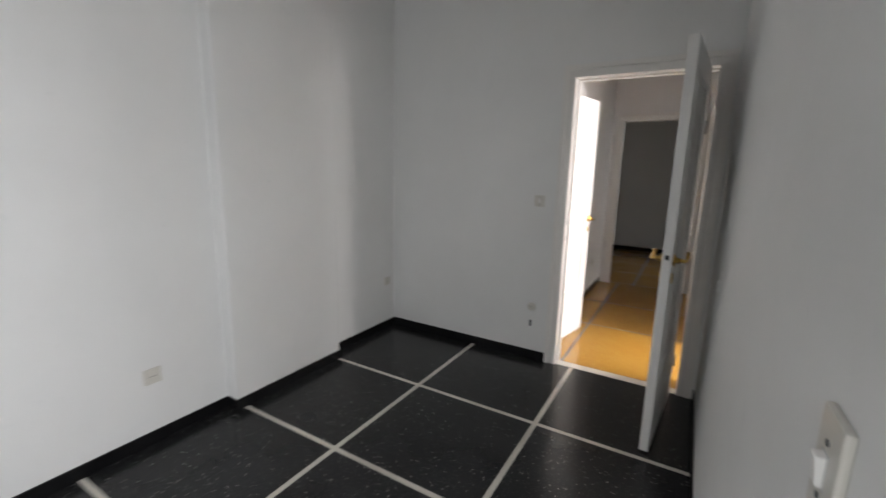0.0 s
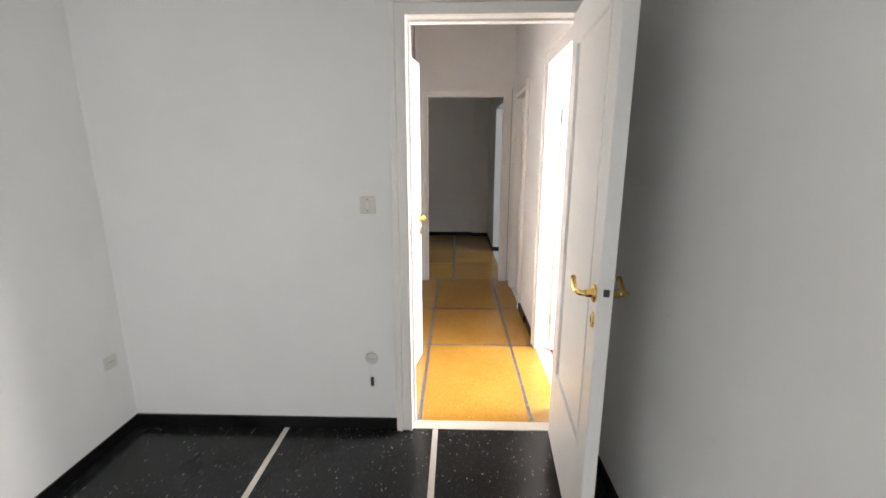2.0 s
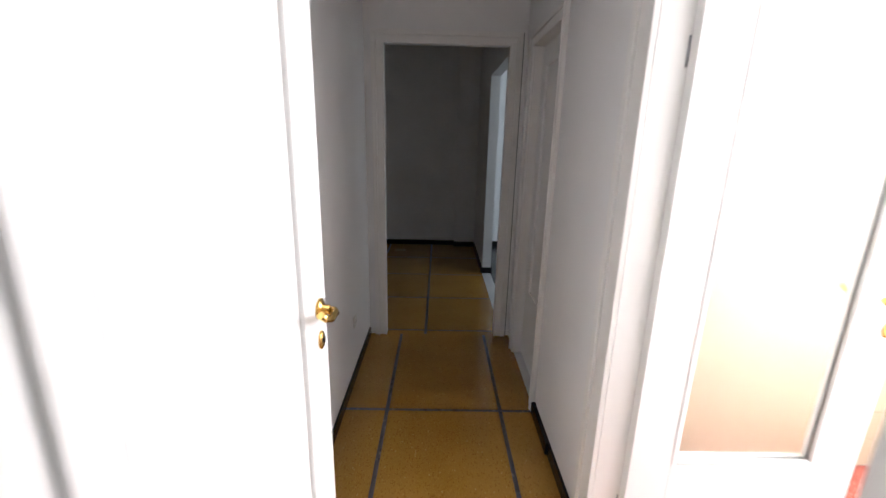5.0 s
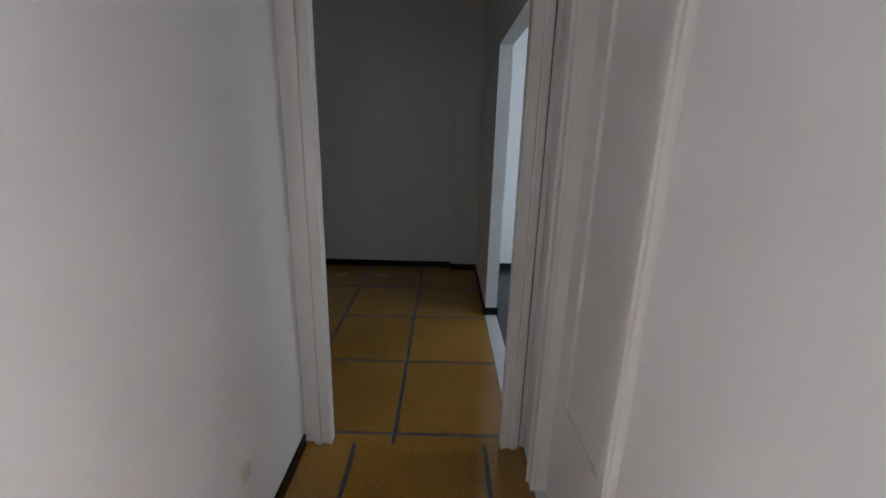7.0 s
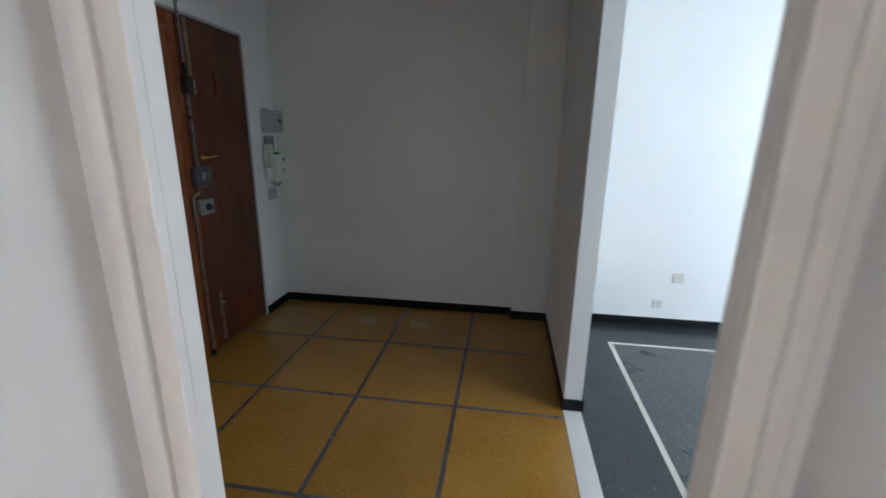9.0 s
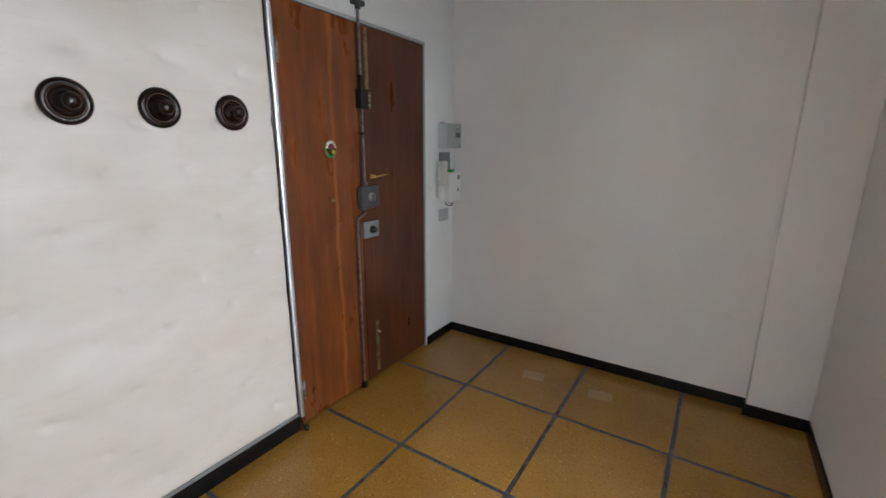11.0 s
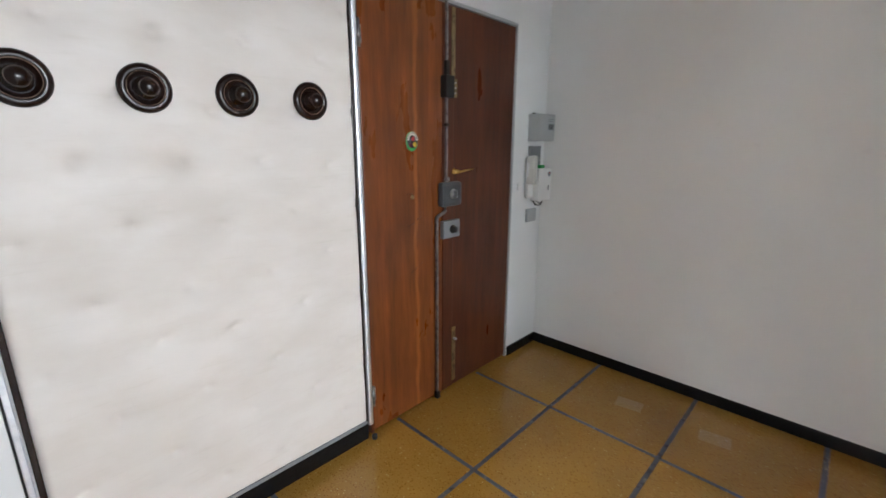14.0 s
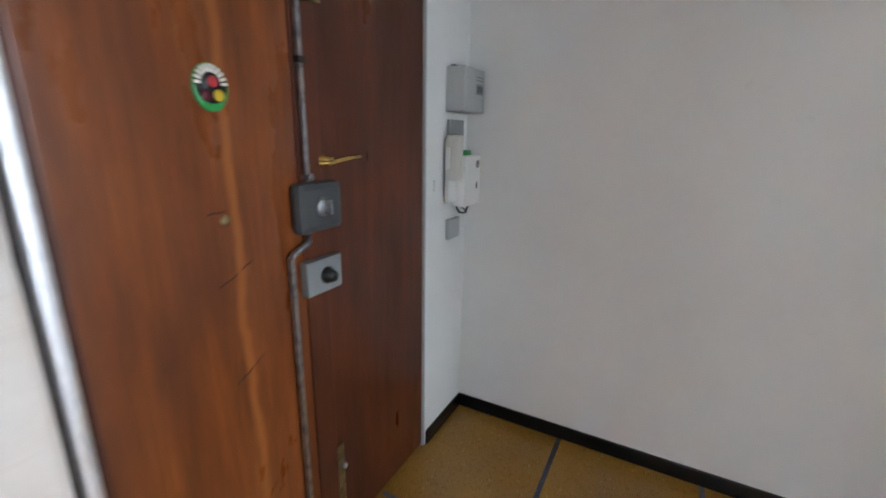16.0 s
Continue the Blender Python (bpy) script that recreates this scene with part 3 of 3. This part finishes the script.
# ---- front door ----
def front_door():
    d = thing("front_door", "reddish walnut double front door with old bolts and locks", "door", pose(-1.488, 0, 0))
    a_leaf = part("leaf", box(-0.05, 0, 4.158, 4.715, 0.012, 2.125, bevel=0.003), WOOD, d)
    part("leaf", box(-0.05, -0.006, 4.718, 5.292, 0.012, 2.125, bevel=0.003), WOOD_DARK, d, "darker walnut leaf")
    part("cover_strip", box(0, 0.007, 4.66, 4.742, 0.02, 2.12, bevel=0.003), WOOD_DARK, d, "dark walnut strip over the meeting edges")
    part("frame", boxes((-0.06, 0.004, 5.292, 5.302, 0, 2.135), (-0.06, 0.004, 4.1395, 5.302, 2.128, 2.143), bevel=0.001), GREY_PLASTIC, d, "thin grey metal frame")
    part("frame", box(-0.06, 0.002, 4.140, 4.157, 0, 2.128, bevel=0.002), WOOD_DARK, d, "dark wooden hinge jamb")
    part("edge_strip", box(-0.06, 0.026, 4.114, 4.139, 0.07, 2.30, bevel=0.008), CHROME, d, "bright metal edge strip")
    for z in (0.22, 1.90):
        h = part("hinge", moved(lathe([(0.008, -0.055), (0.008, -0.02), (0.010, -0.019), (0.010, 0.019), (0.008, 0.02), (0.008, 0.055)], 14, "Z"), pose(0.016, 4.15, z)), STEEL, d, "worn steel hinge")
        part("hinge_plate", box(0.001, 0.005, 4.128, 4.172, z - 0.035, z + 0.035, bevel=0.001), CHROME, h)
    # upper bolt
    part("bolt_bar", box(0.012, 0.024, 4.668, 4.681, 1.255, 2.215, bevel=0.002), STEEL, d, "long vertical steel bolt bar")
    part("bolt_keeper", boxes((0.0, 0.035, 4.635, 4.715, 2.205, 2.228), (0.008, 0.03, 4.664, 4.686, 2.185, 2.206), bevel=0.002), DARK_METAL, d, "dark bolt keeper above the door")
    part("bolt_collar", box(0.008, 0.028, 4.663, 4.686, 1.545, 1.56, bevel=0.001), BLACK, d)
    part("bolt_sleeve", box(0.008, 0.028, 4.664, 4.686, 1.79, 1.86, bevel=0.001), BLACK, d)
    g = part("bolt_housing", box(0.002, 0.045, 4.645, 4.706, 1.685, 1.79, bevel=0.004), BLACK, d, "black bolt housing")
    part("keeper_plate", box(0.0, 0.022, 4.712, 4.752, 1.69, 1.78, bevel=0.003), OLD_BRASS, d, "tarnished keeper plate")
    for z in (1.71, 1.735, 1.76):
        part("screw", moved(lathe([(0.004, 0.022), (0.004, 0.025)], 8, "X"), pose(0, 4.735, z)), CHROME, d)
    part("edge_guard", box(0.0, 0.010, 4.722, 4.748, 1.79, 2.115, bevel=0.002), OLD_BRASS, d, "tarnished strip on the meeting edge")
    part("foot_strip", box(0.0, 0.010, 4.737, 4.768, 0.05, 0.40, bevel=0.002), OLD_BRASS, d, "tarnished flush bolt plate")
    part("flush_knob", moved(lathe([(0.005, 0.01), (0.005, 0.02), (0.009, 0.024), (0.006, 0.032)], 12, "X"), pose(0, 4.752, 0.33)), CHROME, d)
    # rim lock
    lock = part("rim_lock", box(0.004, 0.045, 4.620, 4.776, 1.13, 1.262, bevel=0.019), DARK_METAL, d, "dark grey rim lock")
    part("lock_dial", moved(lathe([(0.026, 0.045), (0.026, 0.049), (0.022, 0.052)], 24, "X"), pose(0, 4.70, 1.198)), STEEL, lock)
    part("thumb_turn", box(0.05, 0.075, 4.696, 4.704, 1.178, 1.218, bevel=0.003), STEEL, lock)
    low = part("cylinder_lock", box(0.004, 0.032, 4.642, 4.772, 0.955, 1.052, bevel=0.004), GREY_PLATE, d, "grey steel cylinder lock plate")
    part("cylinder", moved(lathe([(0.024, 0.03), (0.024, 0.04), (0.017, 0.044), (0.016, 0.06)], 20, "X"), pose(0, 4.712, 1.003)), BLACK, low)
    part("bolt_link", tube([(0.018, 4.668, 1.13), (0.018, 4.668, 1.108), (0.018, 4.66, 1.1), (0.018, 4.612, 1.082), (0.018, 4.604, 1.074), (0.018, 4.604, 1.05)], 0.009, 8), STEEL, d, "bent steel link")
    part("lower_bar", box(0.010, 0.024, 4.597, 4.611, 0.02, 1.075, bevel=0.002), STEEL, d, "long lower steel bolt bar")
    part("bar_foot", box(0.006, 0.032, 4.592, 4.616, 0.003, 0.045, bevel=0.003), BLACK, d)
    part("pin", moved(lathe([(0.006, 0.0), (0.006, 0.026), (0.010, 0.028), (0.010, 0.036)], 12, "X"), pose(0, 4.674, 1.275)), STEEL, d)
    # brass handle
    rose = part("handle_rose", moved(lathe([(0.018, 0), (0.018, 0.008), (0.011, 0.012), (0.010, 0.035)], 20, "X"), pose(0, 4.752, 1.312)), BRASS, d, "small brass handle rose")
    part("lever", tube([(0.035, 4.70, 1.309), (0.045, 4.73, 1.307), (0.048, 4.752, 1.312), (0.048, 4.80, 1.318), (0.046, 4.855, 1.322)], 0.0065, 10), BRASS, rose, "thin brass lever")
    # plaque and peephole
    pl = part("plaque", moved(lathe([(0.038, 0), (0.038, 0.004), (0.035, 0.006)], 32, "X"), pose(0, 4.448, 1.468) @ Matrix.Diagonal((1, 1, 1.22, 1))), GREEN, d, "oval enamel plaque with painted flowers")
    part("plaque_field", moved(lathe([(0.033, 0.0062), (0.033, 0.0068)], 28, "X"), pose(0, 4.448, 1.474) @ Matrix.Diagonal((1, 1, 1.12, 1))), BLACK, pl)
    for k in range(11):
        an = radians(5 + k * 170 / 10)
        part("letter_bar", moved(box(0.0068, 0.0076, -0.0030, 0.0030, -0.0075, 0.0075), pose(0, 4.448 + 0.029 * math.cos(an), 1.474 + 0.031 * math.sin(an), math.degrees(an) - 90)), CREAM, pl)
    for yy, zz, r, cm in ((4.452, 1.480, 0.012, RED), (4.436, 1.452, 0.012, PURPLE), (4.463, 1.454, 0.013, YELLOW)):
        part("flower", moved(lathe([(r, 0.0068), (r * 0.8, 0.0082), (r * 0.3, 0.0086)], 9, "X"), pose(0, yy, zz)), cm, pl)
    part("peephole", moved(lathe([(0.011, 0), (0.011, 0.004), (0.006, 0.006)], 16, "X"), pose(0, 4.447, 1.198)), OLD_BRASS, d, "small brass peephole")
    for y, z, l, a in ((4.44, 1.06, 0.05, 24), (4.49, 1.085, 0.03, 30), (4.455, 0.815, 0.05, 28), (4.50, 0.84, 0.035, 34), (4.43, 1.215, 0.04, 4)):
        part("scuff", moved(tube([(-0.0012, -l / 2, 0), (-0.0004, -l / 6, 0.002), (-0.0004, l / 6, -0.002), (-0.0012, l / 2, 0.001)], 0.0022, 6), pose(0, y, z, a)), WOOD_DARK, a_leaf, "dark scuffed dent")
    part("door_stop", moved(lathe([(0.014, 0.0), (0.014, 0.02), (0.010, 0.024)], 16, "Z"), pose(0.04, 4.13, 0.0)), BLACK, d, "black stop at the foot of the jamb")


front_door()


# ---- quilted wall panel with coat knobs ----
def quilted():
    p = thing("quilted_wall_panel", "cream tufted vinyl wall panel with dark trim", "wall panel", pose(-1.485, 0, 0))
    y0, y1, z0, z1 = 2.966, 4.102, 0.106, 2.55
    tufts = []
    rnd = random.Random(4)
    for i in range(13):
        for j in range(6):
            tufts.append((2.90 + j * 0.265 + (0.1325 if i % 2 else 0) + rnd.uniform(-0.02, 0.02), 0.22 + i * 0.195 + rnd.uniform(-0.02, 0.02), rnd.uniform(0.5, 1.0), rnd.uniform(-0.5, 0.5)))
    ny, nz = 110, 210
    bm = bmesh.new()
    grid = []
    for b in range(nz + 1):
        row = []
        for a in range(ny + 1):
            y, z = y0 + (y1 - y0) * a / ny, z0 + (z1 - z0) * b / nz
            h = 0.027 + 0.003 * noise.noise((y * 2.2, z * 1.4, 3.0))
            for ty, tz, k, tilt in tufts:
                dy, dz = y - ty, z - tz
                q = dy * dy + dz * dz
                if q < 0.03:
                    h -= k * 0.012 * math.exp(-q / 0.00026) + k * 0.0085 * math.exp(-q / 0.0035)
                    h -= k * 0.0048 * math.exp(-((dz - tilt * dy) ** 2) / 0.0002) * math.exp(-dy * dy / 0.006)
            edge = min(y - y0, y1 - y, z - z0, z1 - z)
            h *= min(1.0, 0.4 + edge / 0.02)
            row.append(bm.verts.new((max(h, 0.003), y, z)))
        grid.append(row)
    for b in range(nz):
        for a in range(ny):
            bm.faces.new((grid[b][a], grid[b][a + 1], grid[b + 1][a + 1], grid[b + 1][a])).smooth = True
    part("padding", bm, VINYL, p, "cream tufted vinyl padding")
    part("backing", box(0.0, 0.0025, y0, y1, z0, z1), WOOD_DARK, p)
    part("side_trim", box(0.0, 0.022, 2.950, 2.965, 0.089, z1, bevel=0.002), KNOB_WOOD, p, "dark brown edge trim")
    part("side_trim", box(0.0, 0.012, 4.1025, 4.1115, 0.089, z1, bevel=0.002), KNOB_WOOD, p, "dark brown edge trim")
    part("bottom_trim", box(0.0, 0.02, 2.966, 4.102, 0.089, 0.1055, bevel=0.002), GREY_PLATE, p, "thin grey bottom edge")


quilted()


def coat_knob(m):
    k = thing("coat_knob", "large round dark turned wood coat knob on the padded wall", "coat hook", m, "coat knobs in a row")
    part("base_disc", lathe([(0.070, 0), (0.070, 0.008), (0.063, 0.014), (0.049, 0.017), (0.047, 0.013), (0.043, 0.011), (0.034, 0.008)], 40, "X"), KNOB_WOOD, k)
    part("ring", lathe([(0.0490, 0.0165), (0.0486, 0.0178), (0.0476, 0.0178), (0.0472, 0.0140)], 40, "X", False), RING, k, "thin pale inlaid ring")
    part("knob", lathe([(0.034, 0.008), (0.033, 0.014), (0.026, 0.018), (0.018, 0.022), (0.017, 0.032), (0.024, 0.040), (0.027, 0.050), (0.024, 0.060), (0.014, 0.067), (0.004, 0.069)], 36, "X"), KNOB_WOOD, k)
    return k


first = coat_knob(pose(-1.461, 3.101, 1.614))
for y in (3.372, 3.636, 3.906):
    copy_thing(first, pose(-1.461, y, 1.614))


# ---- closet beside the hall doorway ----
def closet():
    c = thing("built_in_closet", "white painted built-in closet with turned wooden knobs", "closet", pose(0, 0, 0))
    part("side_board", box(-1.485, -1.469, 2.8705, 2.922, 0.0, 2.3, bevel=0.002), PAINT, c)
    part("metal_strip", box(-1.485, -1.468, 2.928, 2.944, 0.0, 2.3, bevel=0.003), CHROME, c, "pale metal edge strip")
    part("gap", box(-1.485, -1.476, 2.9222, 2.9278, 0.0, 2.3), DARK, c)
    for x in (-0.93, -0.86):
        k = part("knob", moved(lathe([(0.012, 0.0), (0.012, 0.004), (0.007, 0.008), (0.007, 0.018), (0.014, 0.026), (0.017, 0.034), (0.014, 0.042), (0.005, 0.046)], 20, "Y"), pose(x, 2.8745, 0.895) @ Matrix.Diagonal((0.8, 0.9, 0.8, 1))), HONEY_WOOD, c, "turned honey-coloured wooden knob")
    for x0, x1 in ((-1.46, -0.897), (-0.893, -0.33)):
        part("closet_door", box(x0, x1, 2.8705, 2.8745, 0.08, 2.3, bevel=0.002), PAINT, c)


closet()


# ---- electric meter, intercom and plates by the front door ----
def wall_box(name, label, cat, y0, y1, z0, z1, d, material, bev=0.006):
    ob = thing(name, label, cat, pose(-1.485, 0, 0))
    part("case", box(0, d, y0, y1, z0, z1, bevel=bev), material, ob)
    return ob


meter = wall_box("electric_meter", "grey plastic electric meter box on the wall", "meter", 5.455, 5.645, 1.475, 1.645, 0.085, GREY_PLASTIC)
part("display", box(0.085, 0.0865, 5.56, 5.625, 1.545, 1.585), GREY_PLATE, meter, "small grey display")
for k in range(3):
    part("digit_bar", box(0.0865, 0.088, 5.572 + k * 0.018, 5.580 + k * 0.018, 1.552, 1.578), BLACK, meter)
for k in range(2):
    part("print_bar", box(0.085, 0.0858, 5.56, 5.625, 1.598 + 0.012 * k, 1.603 + 0.012 * k), GREY_PLATE, meter)
part("seal", box(0.01, 0.03, 5.475, 5.495, 1.645, 1.652, bevel=0.001), BLACK, meter)
wall_box("junction_plate", "mid grey metal plate above the intercom", "wall plate", 5.47, 5.60, 1.19, 1.445, 0.016, GREY_PLATE, 0.003)
inter = wall_box("intercom", "white wall intercom with cream handset", "intercom", 5.485, 5.645, 1.085, 1.30, 0.06, PLATE_W, 0.008)
inter.location.x += 0.016
inter.location.y += 0.012
hs = part("handset", boxes((0.02, 0.062, 5.415, 5.462, 1.20, 1.385), bevel=0.012), PLATE, inter, "cream telephone handset")
part("earpiece", box(0.005, 0.03, 5.414, 5.463, 1.335, 1.382, bevel=0.008), PLATE, hs)
part("mouthpiece", box(0.005, 0.03, 5.414, 5.463, 1.202, 1.25, bevel=0.008), PLATE, hs)
part("handset_cradle", box(0.0, 0.02, 5.418, 5.485, 1.11, 1.37, bevel=0.004), PLATE_W, inter)
part("round_button", moved(lathe([(0.017, 0.06), (0.017, 0.063), (0.012, 0.065)], 20, "X"), pose(0, 5.61, 1.262)), GREY_PLATE, inter, "round grey speaker button")
part("button_mark", moved(lathe([(0.006, 0.065), (0.006, 0.0655)], 10, "X"), pose(0, 5.61, 1.268)), RED, inter)
part("key_mark", box(0.06, 0.0615, 5.60, 5.613, 1.155, 1.185, bevel=0.001), BLACK, inter)
part("terminal", box(0.01, 0.045, 5.53, 5.575, 1.30, 1.322, bevel=0.004), GREEN, inter, "green wire terminal")
part("wire", tube([(0.02, 5.49, 1.085), (0.03, 5.50, 1.06), (0.035, 5.54, 1.052), (0.03, 5.58, 1.064), (0.03, 5.59, 1.085)], 0.004, 8), BLACK, inter, "loose dark wires")
part("wire", tube([(0.03, 5.51, 1.085), (0.04, 5.54, 1.066), (0.035, 5.56, 1.05), (0.03, 5.57, 1.07)], 0.003, 8), BLACK, inter, "loose dark wires")
small = wall_box("bell_plate", "small square grey wall plate under the intercom", "wall plate", 5.47, 5.575, 0.94, 1.03, 0.02, GREY_PLASTIC, 0.005)
tiny = wall_box("wall_button", "tiny white push button beside the front door", "switch", 5.355, 5.385, 1.165, 1.21, 0.012, PLATE_W, 0.003)


# ---- switches and sockets ----
# fixtures are built facing -y, then posed
def switch(m, label, w=0.078, h=0.086, n=1):
    s = thing("light_switch", label, "light switch", m)
    part("cover_plate", box(-w / 2, w / 2, -0.010, 0, -h / 2, h / 2, bevel=0.0045), PLATE, s)
    for k in range(n):
        x = (k - (n - 1) / 2) * 0.024
        part("rocker", moved(box(-0.008, 0.008, -0.008, 0.004, -0.016, 0.016, bevel=0.002), pose(x, -0.010, 0, 8)), PLATE_W, s)
        part("rocker_gap", box(x - 0.010, x + 0.010, -0.0106, -0.0098, -0.018, 0.018), GREY_PLASTIC, s)
    for z in (-0.028, 0.028):
        part("screw", moved(lathe([(0.0035, -0.0115), (0.0035, -0.009)], 10, "Y"), pose(0, 0, z)), STEEL if n > 1 else DARK_METAL, s)
    return s


def socket(m, label, w=0.075, round_=False, mt=None):
    s = thing("wall_socket", label, "socket", m)
    mt = mt or PLATE
    if round_:
        part("cover_plate", lathe([(0.033, 0), (0.033, -0.005), (0.028, -0.009), (0.004, -0.009)], 28, "Y"), mt, s)
    else:
        part("cover_plate", box(-w / 2, w / 2, -0.010, 0, -w / 2, w / 2, bevel=0.005), mt, s)
    for x in (-0.013, 0, 0.013):
        part("pin_hole", moved(lathe([(0.0028, -0.0105), (0.0028, -0.0085)], 8, "Y"), pose(x, 0, 0)), DARK, s)
    return s


switch(pose(-0.203, 0, 1.251), "ivory light switch plate beside the bedroom door")
so = socket(pose(-0.214, 0, 0.426), "round ivory socket with a loose wire below", round_=True)
wire = thing("loose_wire_plug", "short white wire ending in a small dark plug", "cable", pose(-0.214, 0, 0.30))
part("wire", tube([(-0.004, -0.004, 0.10), (-0.012, -0.006, 0.06), (-0.004, -0.008, 0.03), (-0.002, -0.008, 0.015)], 0.0022, 8), PLATE_W, wire)
part("plug", box(-0.009, 0.007, -0.016, -0.001, -0.032, 0.018, bevel=0.003), DARK_METAL, wire, "dark grey plug")
socket(pose(-1.56, -0.115, 0.445, 0, 0, 90), "ivory socket low on the white wall")
socket(pose(-1.55, -2.10, 0.375, 0, 0, 90), "ivory socket low on the white wall", 0.085)
switch(pose(0.935, -2.60, 1.205, 0, 0, -90), "ivory light switch on the plain white wall", 0.07, 0.115)
hook = thing("wall_hook", "tiny white wall hook in the plaster", "hook", pose(0.935, -0.745, 0.953))
part("peg", moved(box(-0.006, 0, -0.004, 0.004, -0.028, 0.028, bevel=0.002), pose(0, 0, 0)), WALL, hook)
switch(pose(-0.215, 1.115, 1.26, 0, 0, 90), "white double rocker light switch in the corridor", 0.115, 0.08, 2)
socket(pose(-0.215, 2.23, 0.377, 0, 0, 90), "ivory socket low on the corridor wall", 0.07)
socket(pose(1.815, 5.66, 0.415), "pale grey square socket on the bright living room wall", 0.08, mt=PLATE)
socket(pose(1.69, 5.66, 0.19), "ivory socket just above the living room baseboard", 0.07)


# ---- windows ----
def window(name, label, axis, at, a0, a1, z0, z1):
    w = thing(name, label, "window", kind="structure")
    mid = (a0 + a1) / 2
    def r(u0, u1, za, zb, d0=-0.03, d1=0.03):
        return (u0, u1, at + d0, at + d1, za, zb) if axis == "y" else (at + d0, at + d1, u0, u1, za, zb)
    for b in (r(a0, a0 + 0.05, z0, z1), r(a1 - 0.05, a1, z0, z1), r(mid - 0.04, mid + 0.04, z0 + 0.05, z1 - 0.05), r(a0 + 0.05, a1 - 0.05, z0, z0 + 0.05), r(a0 + 0.05, a1 - 0.05, z1 - 0.05, z1)):
        part("window_frame", box(*b, bevel=0.004), PAINT, w)
    for u0, u1 in ((a0 + 0.05, mid - 0.04), (mid + 0.04, a1 - 0.05)):
        g = part("pane", box(*r(u0, u1, z0 + 0.05, z1 - 0.05, -0.002, 0.002)), CLEAR, w)
        g.visible_shadow = False


window("window_1", "white framed glazed balcony door of the bedroom", "x", 1.01, -3.9, -2.95, 0.1, 2.35)
window("window_2", "white framed kitchen window", "x", 2.98, 0.3, 1.4, 0.9, 2.3)
# unseen south window, added to go with the fill lamp
window("added_window", "white framed window added unseen for the living room fill light", "y", 2.79, 3.1, 4.5, 0.9, 2.55)
window("window_4", "tall white framed window added unseen for the living room fill light", "x", 4.68, 3.1, 4.8, 0.9, 2.75)

# ---- ground outside ----
structure("ground", box(-60, 60, -60, 60, -9.0, -8.9), GREY_STRIP, "grey ground far below the windows", "ground")

# ---- kitchen tiles ----
tiling = tagged(part("kitchen_tiling", box(0.975, 2.9, 1.492, 1.5, 0.0, 1.36), WALL), "beige glazed wall tiles behind the kitchen door", "tiling", "", "structure")
tile_me = None
for i in range(12):
    for j in range(9):
        if tile_me is None:
            bm = box(-0.0735, 0.0735, -0.006, 0, -0.0735, 0.0735)
            tile_me = bpy.data.meshes.new("tile")
            bm.to_mesh(tile_me)
            bm.free()
            tile_me.materials.append(TILE)
        ob = new("tile", tile_me)
        ob.parent = tiling
        ob.location = (1.055 + i * 0.15, 1.492, 0.08 + j * 0.15)

# ---- floor panels and strips ----
panel_floor(bed_floor, (-1.60, -0.705, 0.126, 0.935), (-4.3, -3.25, -2.445, -1.646, -0.848, 0.0), 0.030, BLACK_T, WHITE_STRIP)
panel_floor(cor_floor, (-0.315, 0.03, 0.675, 0.87), (0.075, 1.063, 1.877, 2.83), 0.021, AMBER_T, GREY_STRIP)
panel_floor(hall_floor, (-1.49, -0.947, -0.362, 0.218, 0.815), (2.83, 2.90, 3.606, 4.316, 4.987, 5.66), 0.021, AMBER_T, GREY_STRIP)
structure("floor_left_room", box(-1.59, -0.315, 0.10, 2.83, -0.02, 0.0), AMBER_T, "amber terrazzo floor of the side room", "floor")
structure("floor_door_recess", box(-1.59, -1.49, 4.115, 5.305, -0.02, 0.0), AMBER_T, "amber terrazzo under the front door", "floor")
structure("floor_kitchen_top", box(0.97, 2.9, 0.10, 1.5, -0.02, 0.0), RED_T, "red speckled terrazzo kitchen floor", "floor")
for x0, x1, y0, y1 in ((0.912, 4.6, 2.87, 3.185), (0.912, 4.6, 5.29, 5.66), (0.912, 1.247, 3.185, 5.29), (4.215, 4.6, 3.185, 5.29)):
    part("floor_panel", box(x0, x1, y0, y1, -0.02, 0.0), BORDER_T, liv_floor)
for x0, x1, y0, y1 in ((1.247, 4.215, 3.185, 3.215), (1.247, 4.215, 5.26, 5.29), (1.247, 1.277, 3.215, 5.26), (4.185, 4.215, 3.215, 5.26)):
    part("divider_strip", box(x0, x1, y0, y1, -0.02, -0.001), WHITE_STRIP, liv_floor)
structure("floor_living_field", box(1.277, 4.185, 3.215, 5.26, -0.02, 0.0), GREY_T, "grey speckled terrazzo field inside the white line", "floor")

# pale repaired patches in the hall floor
for x, y in ((-0.63, 5.33), (-0.20, 5.33)):
    p = structure("floor_patch", moved(box(-0.07, 0.07, -0.05, 0.05, -0.001, 0.0006), pose(x, y, 0, 0, 0, 8)), AMBER_PALE, "slightly paler mended patch in the amber floor", "floor patch")
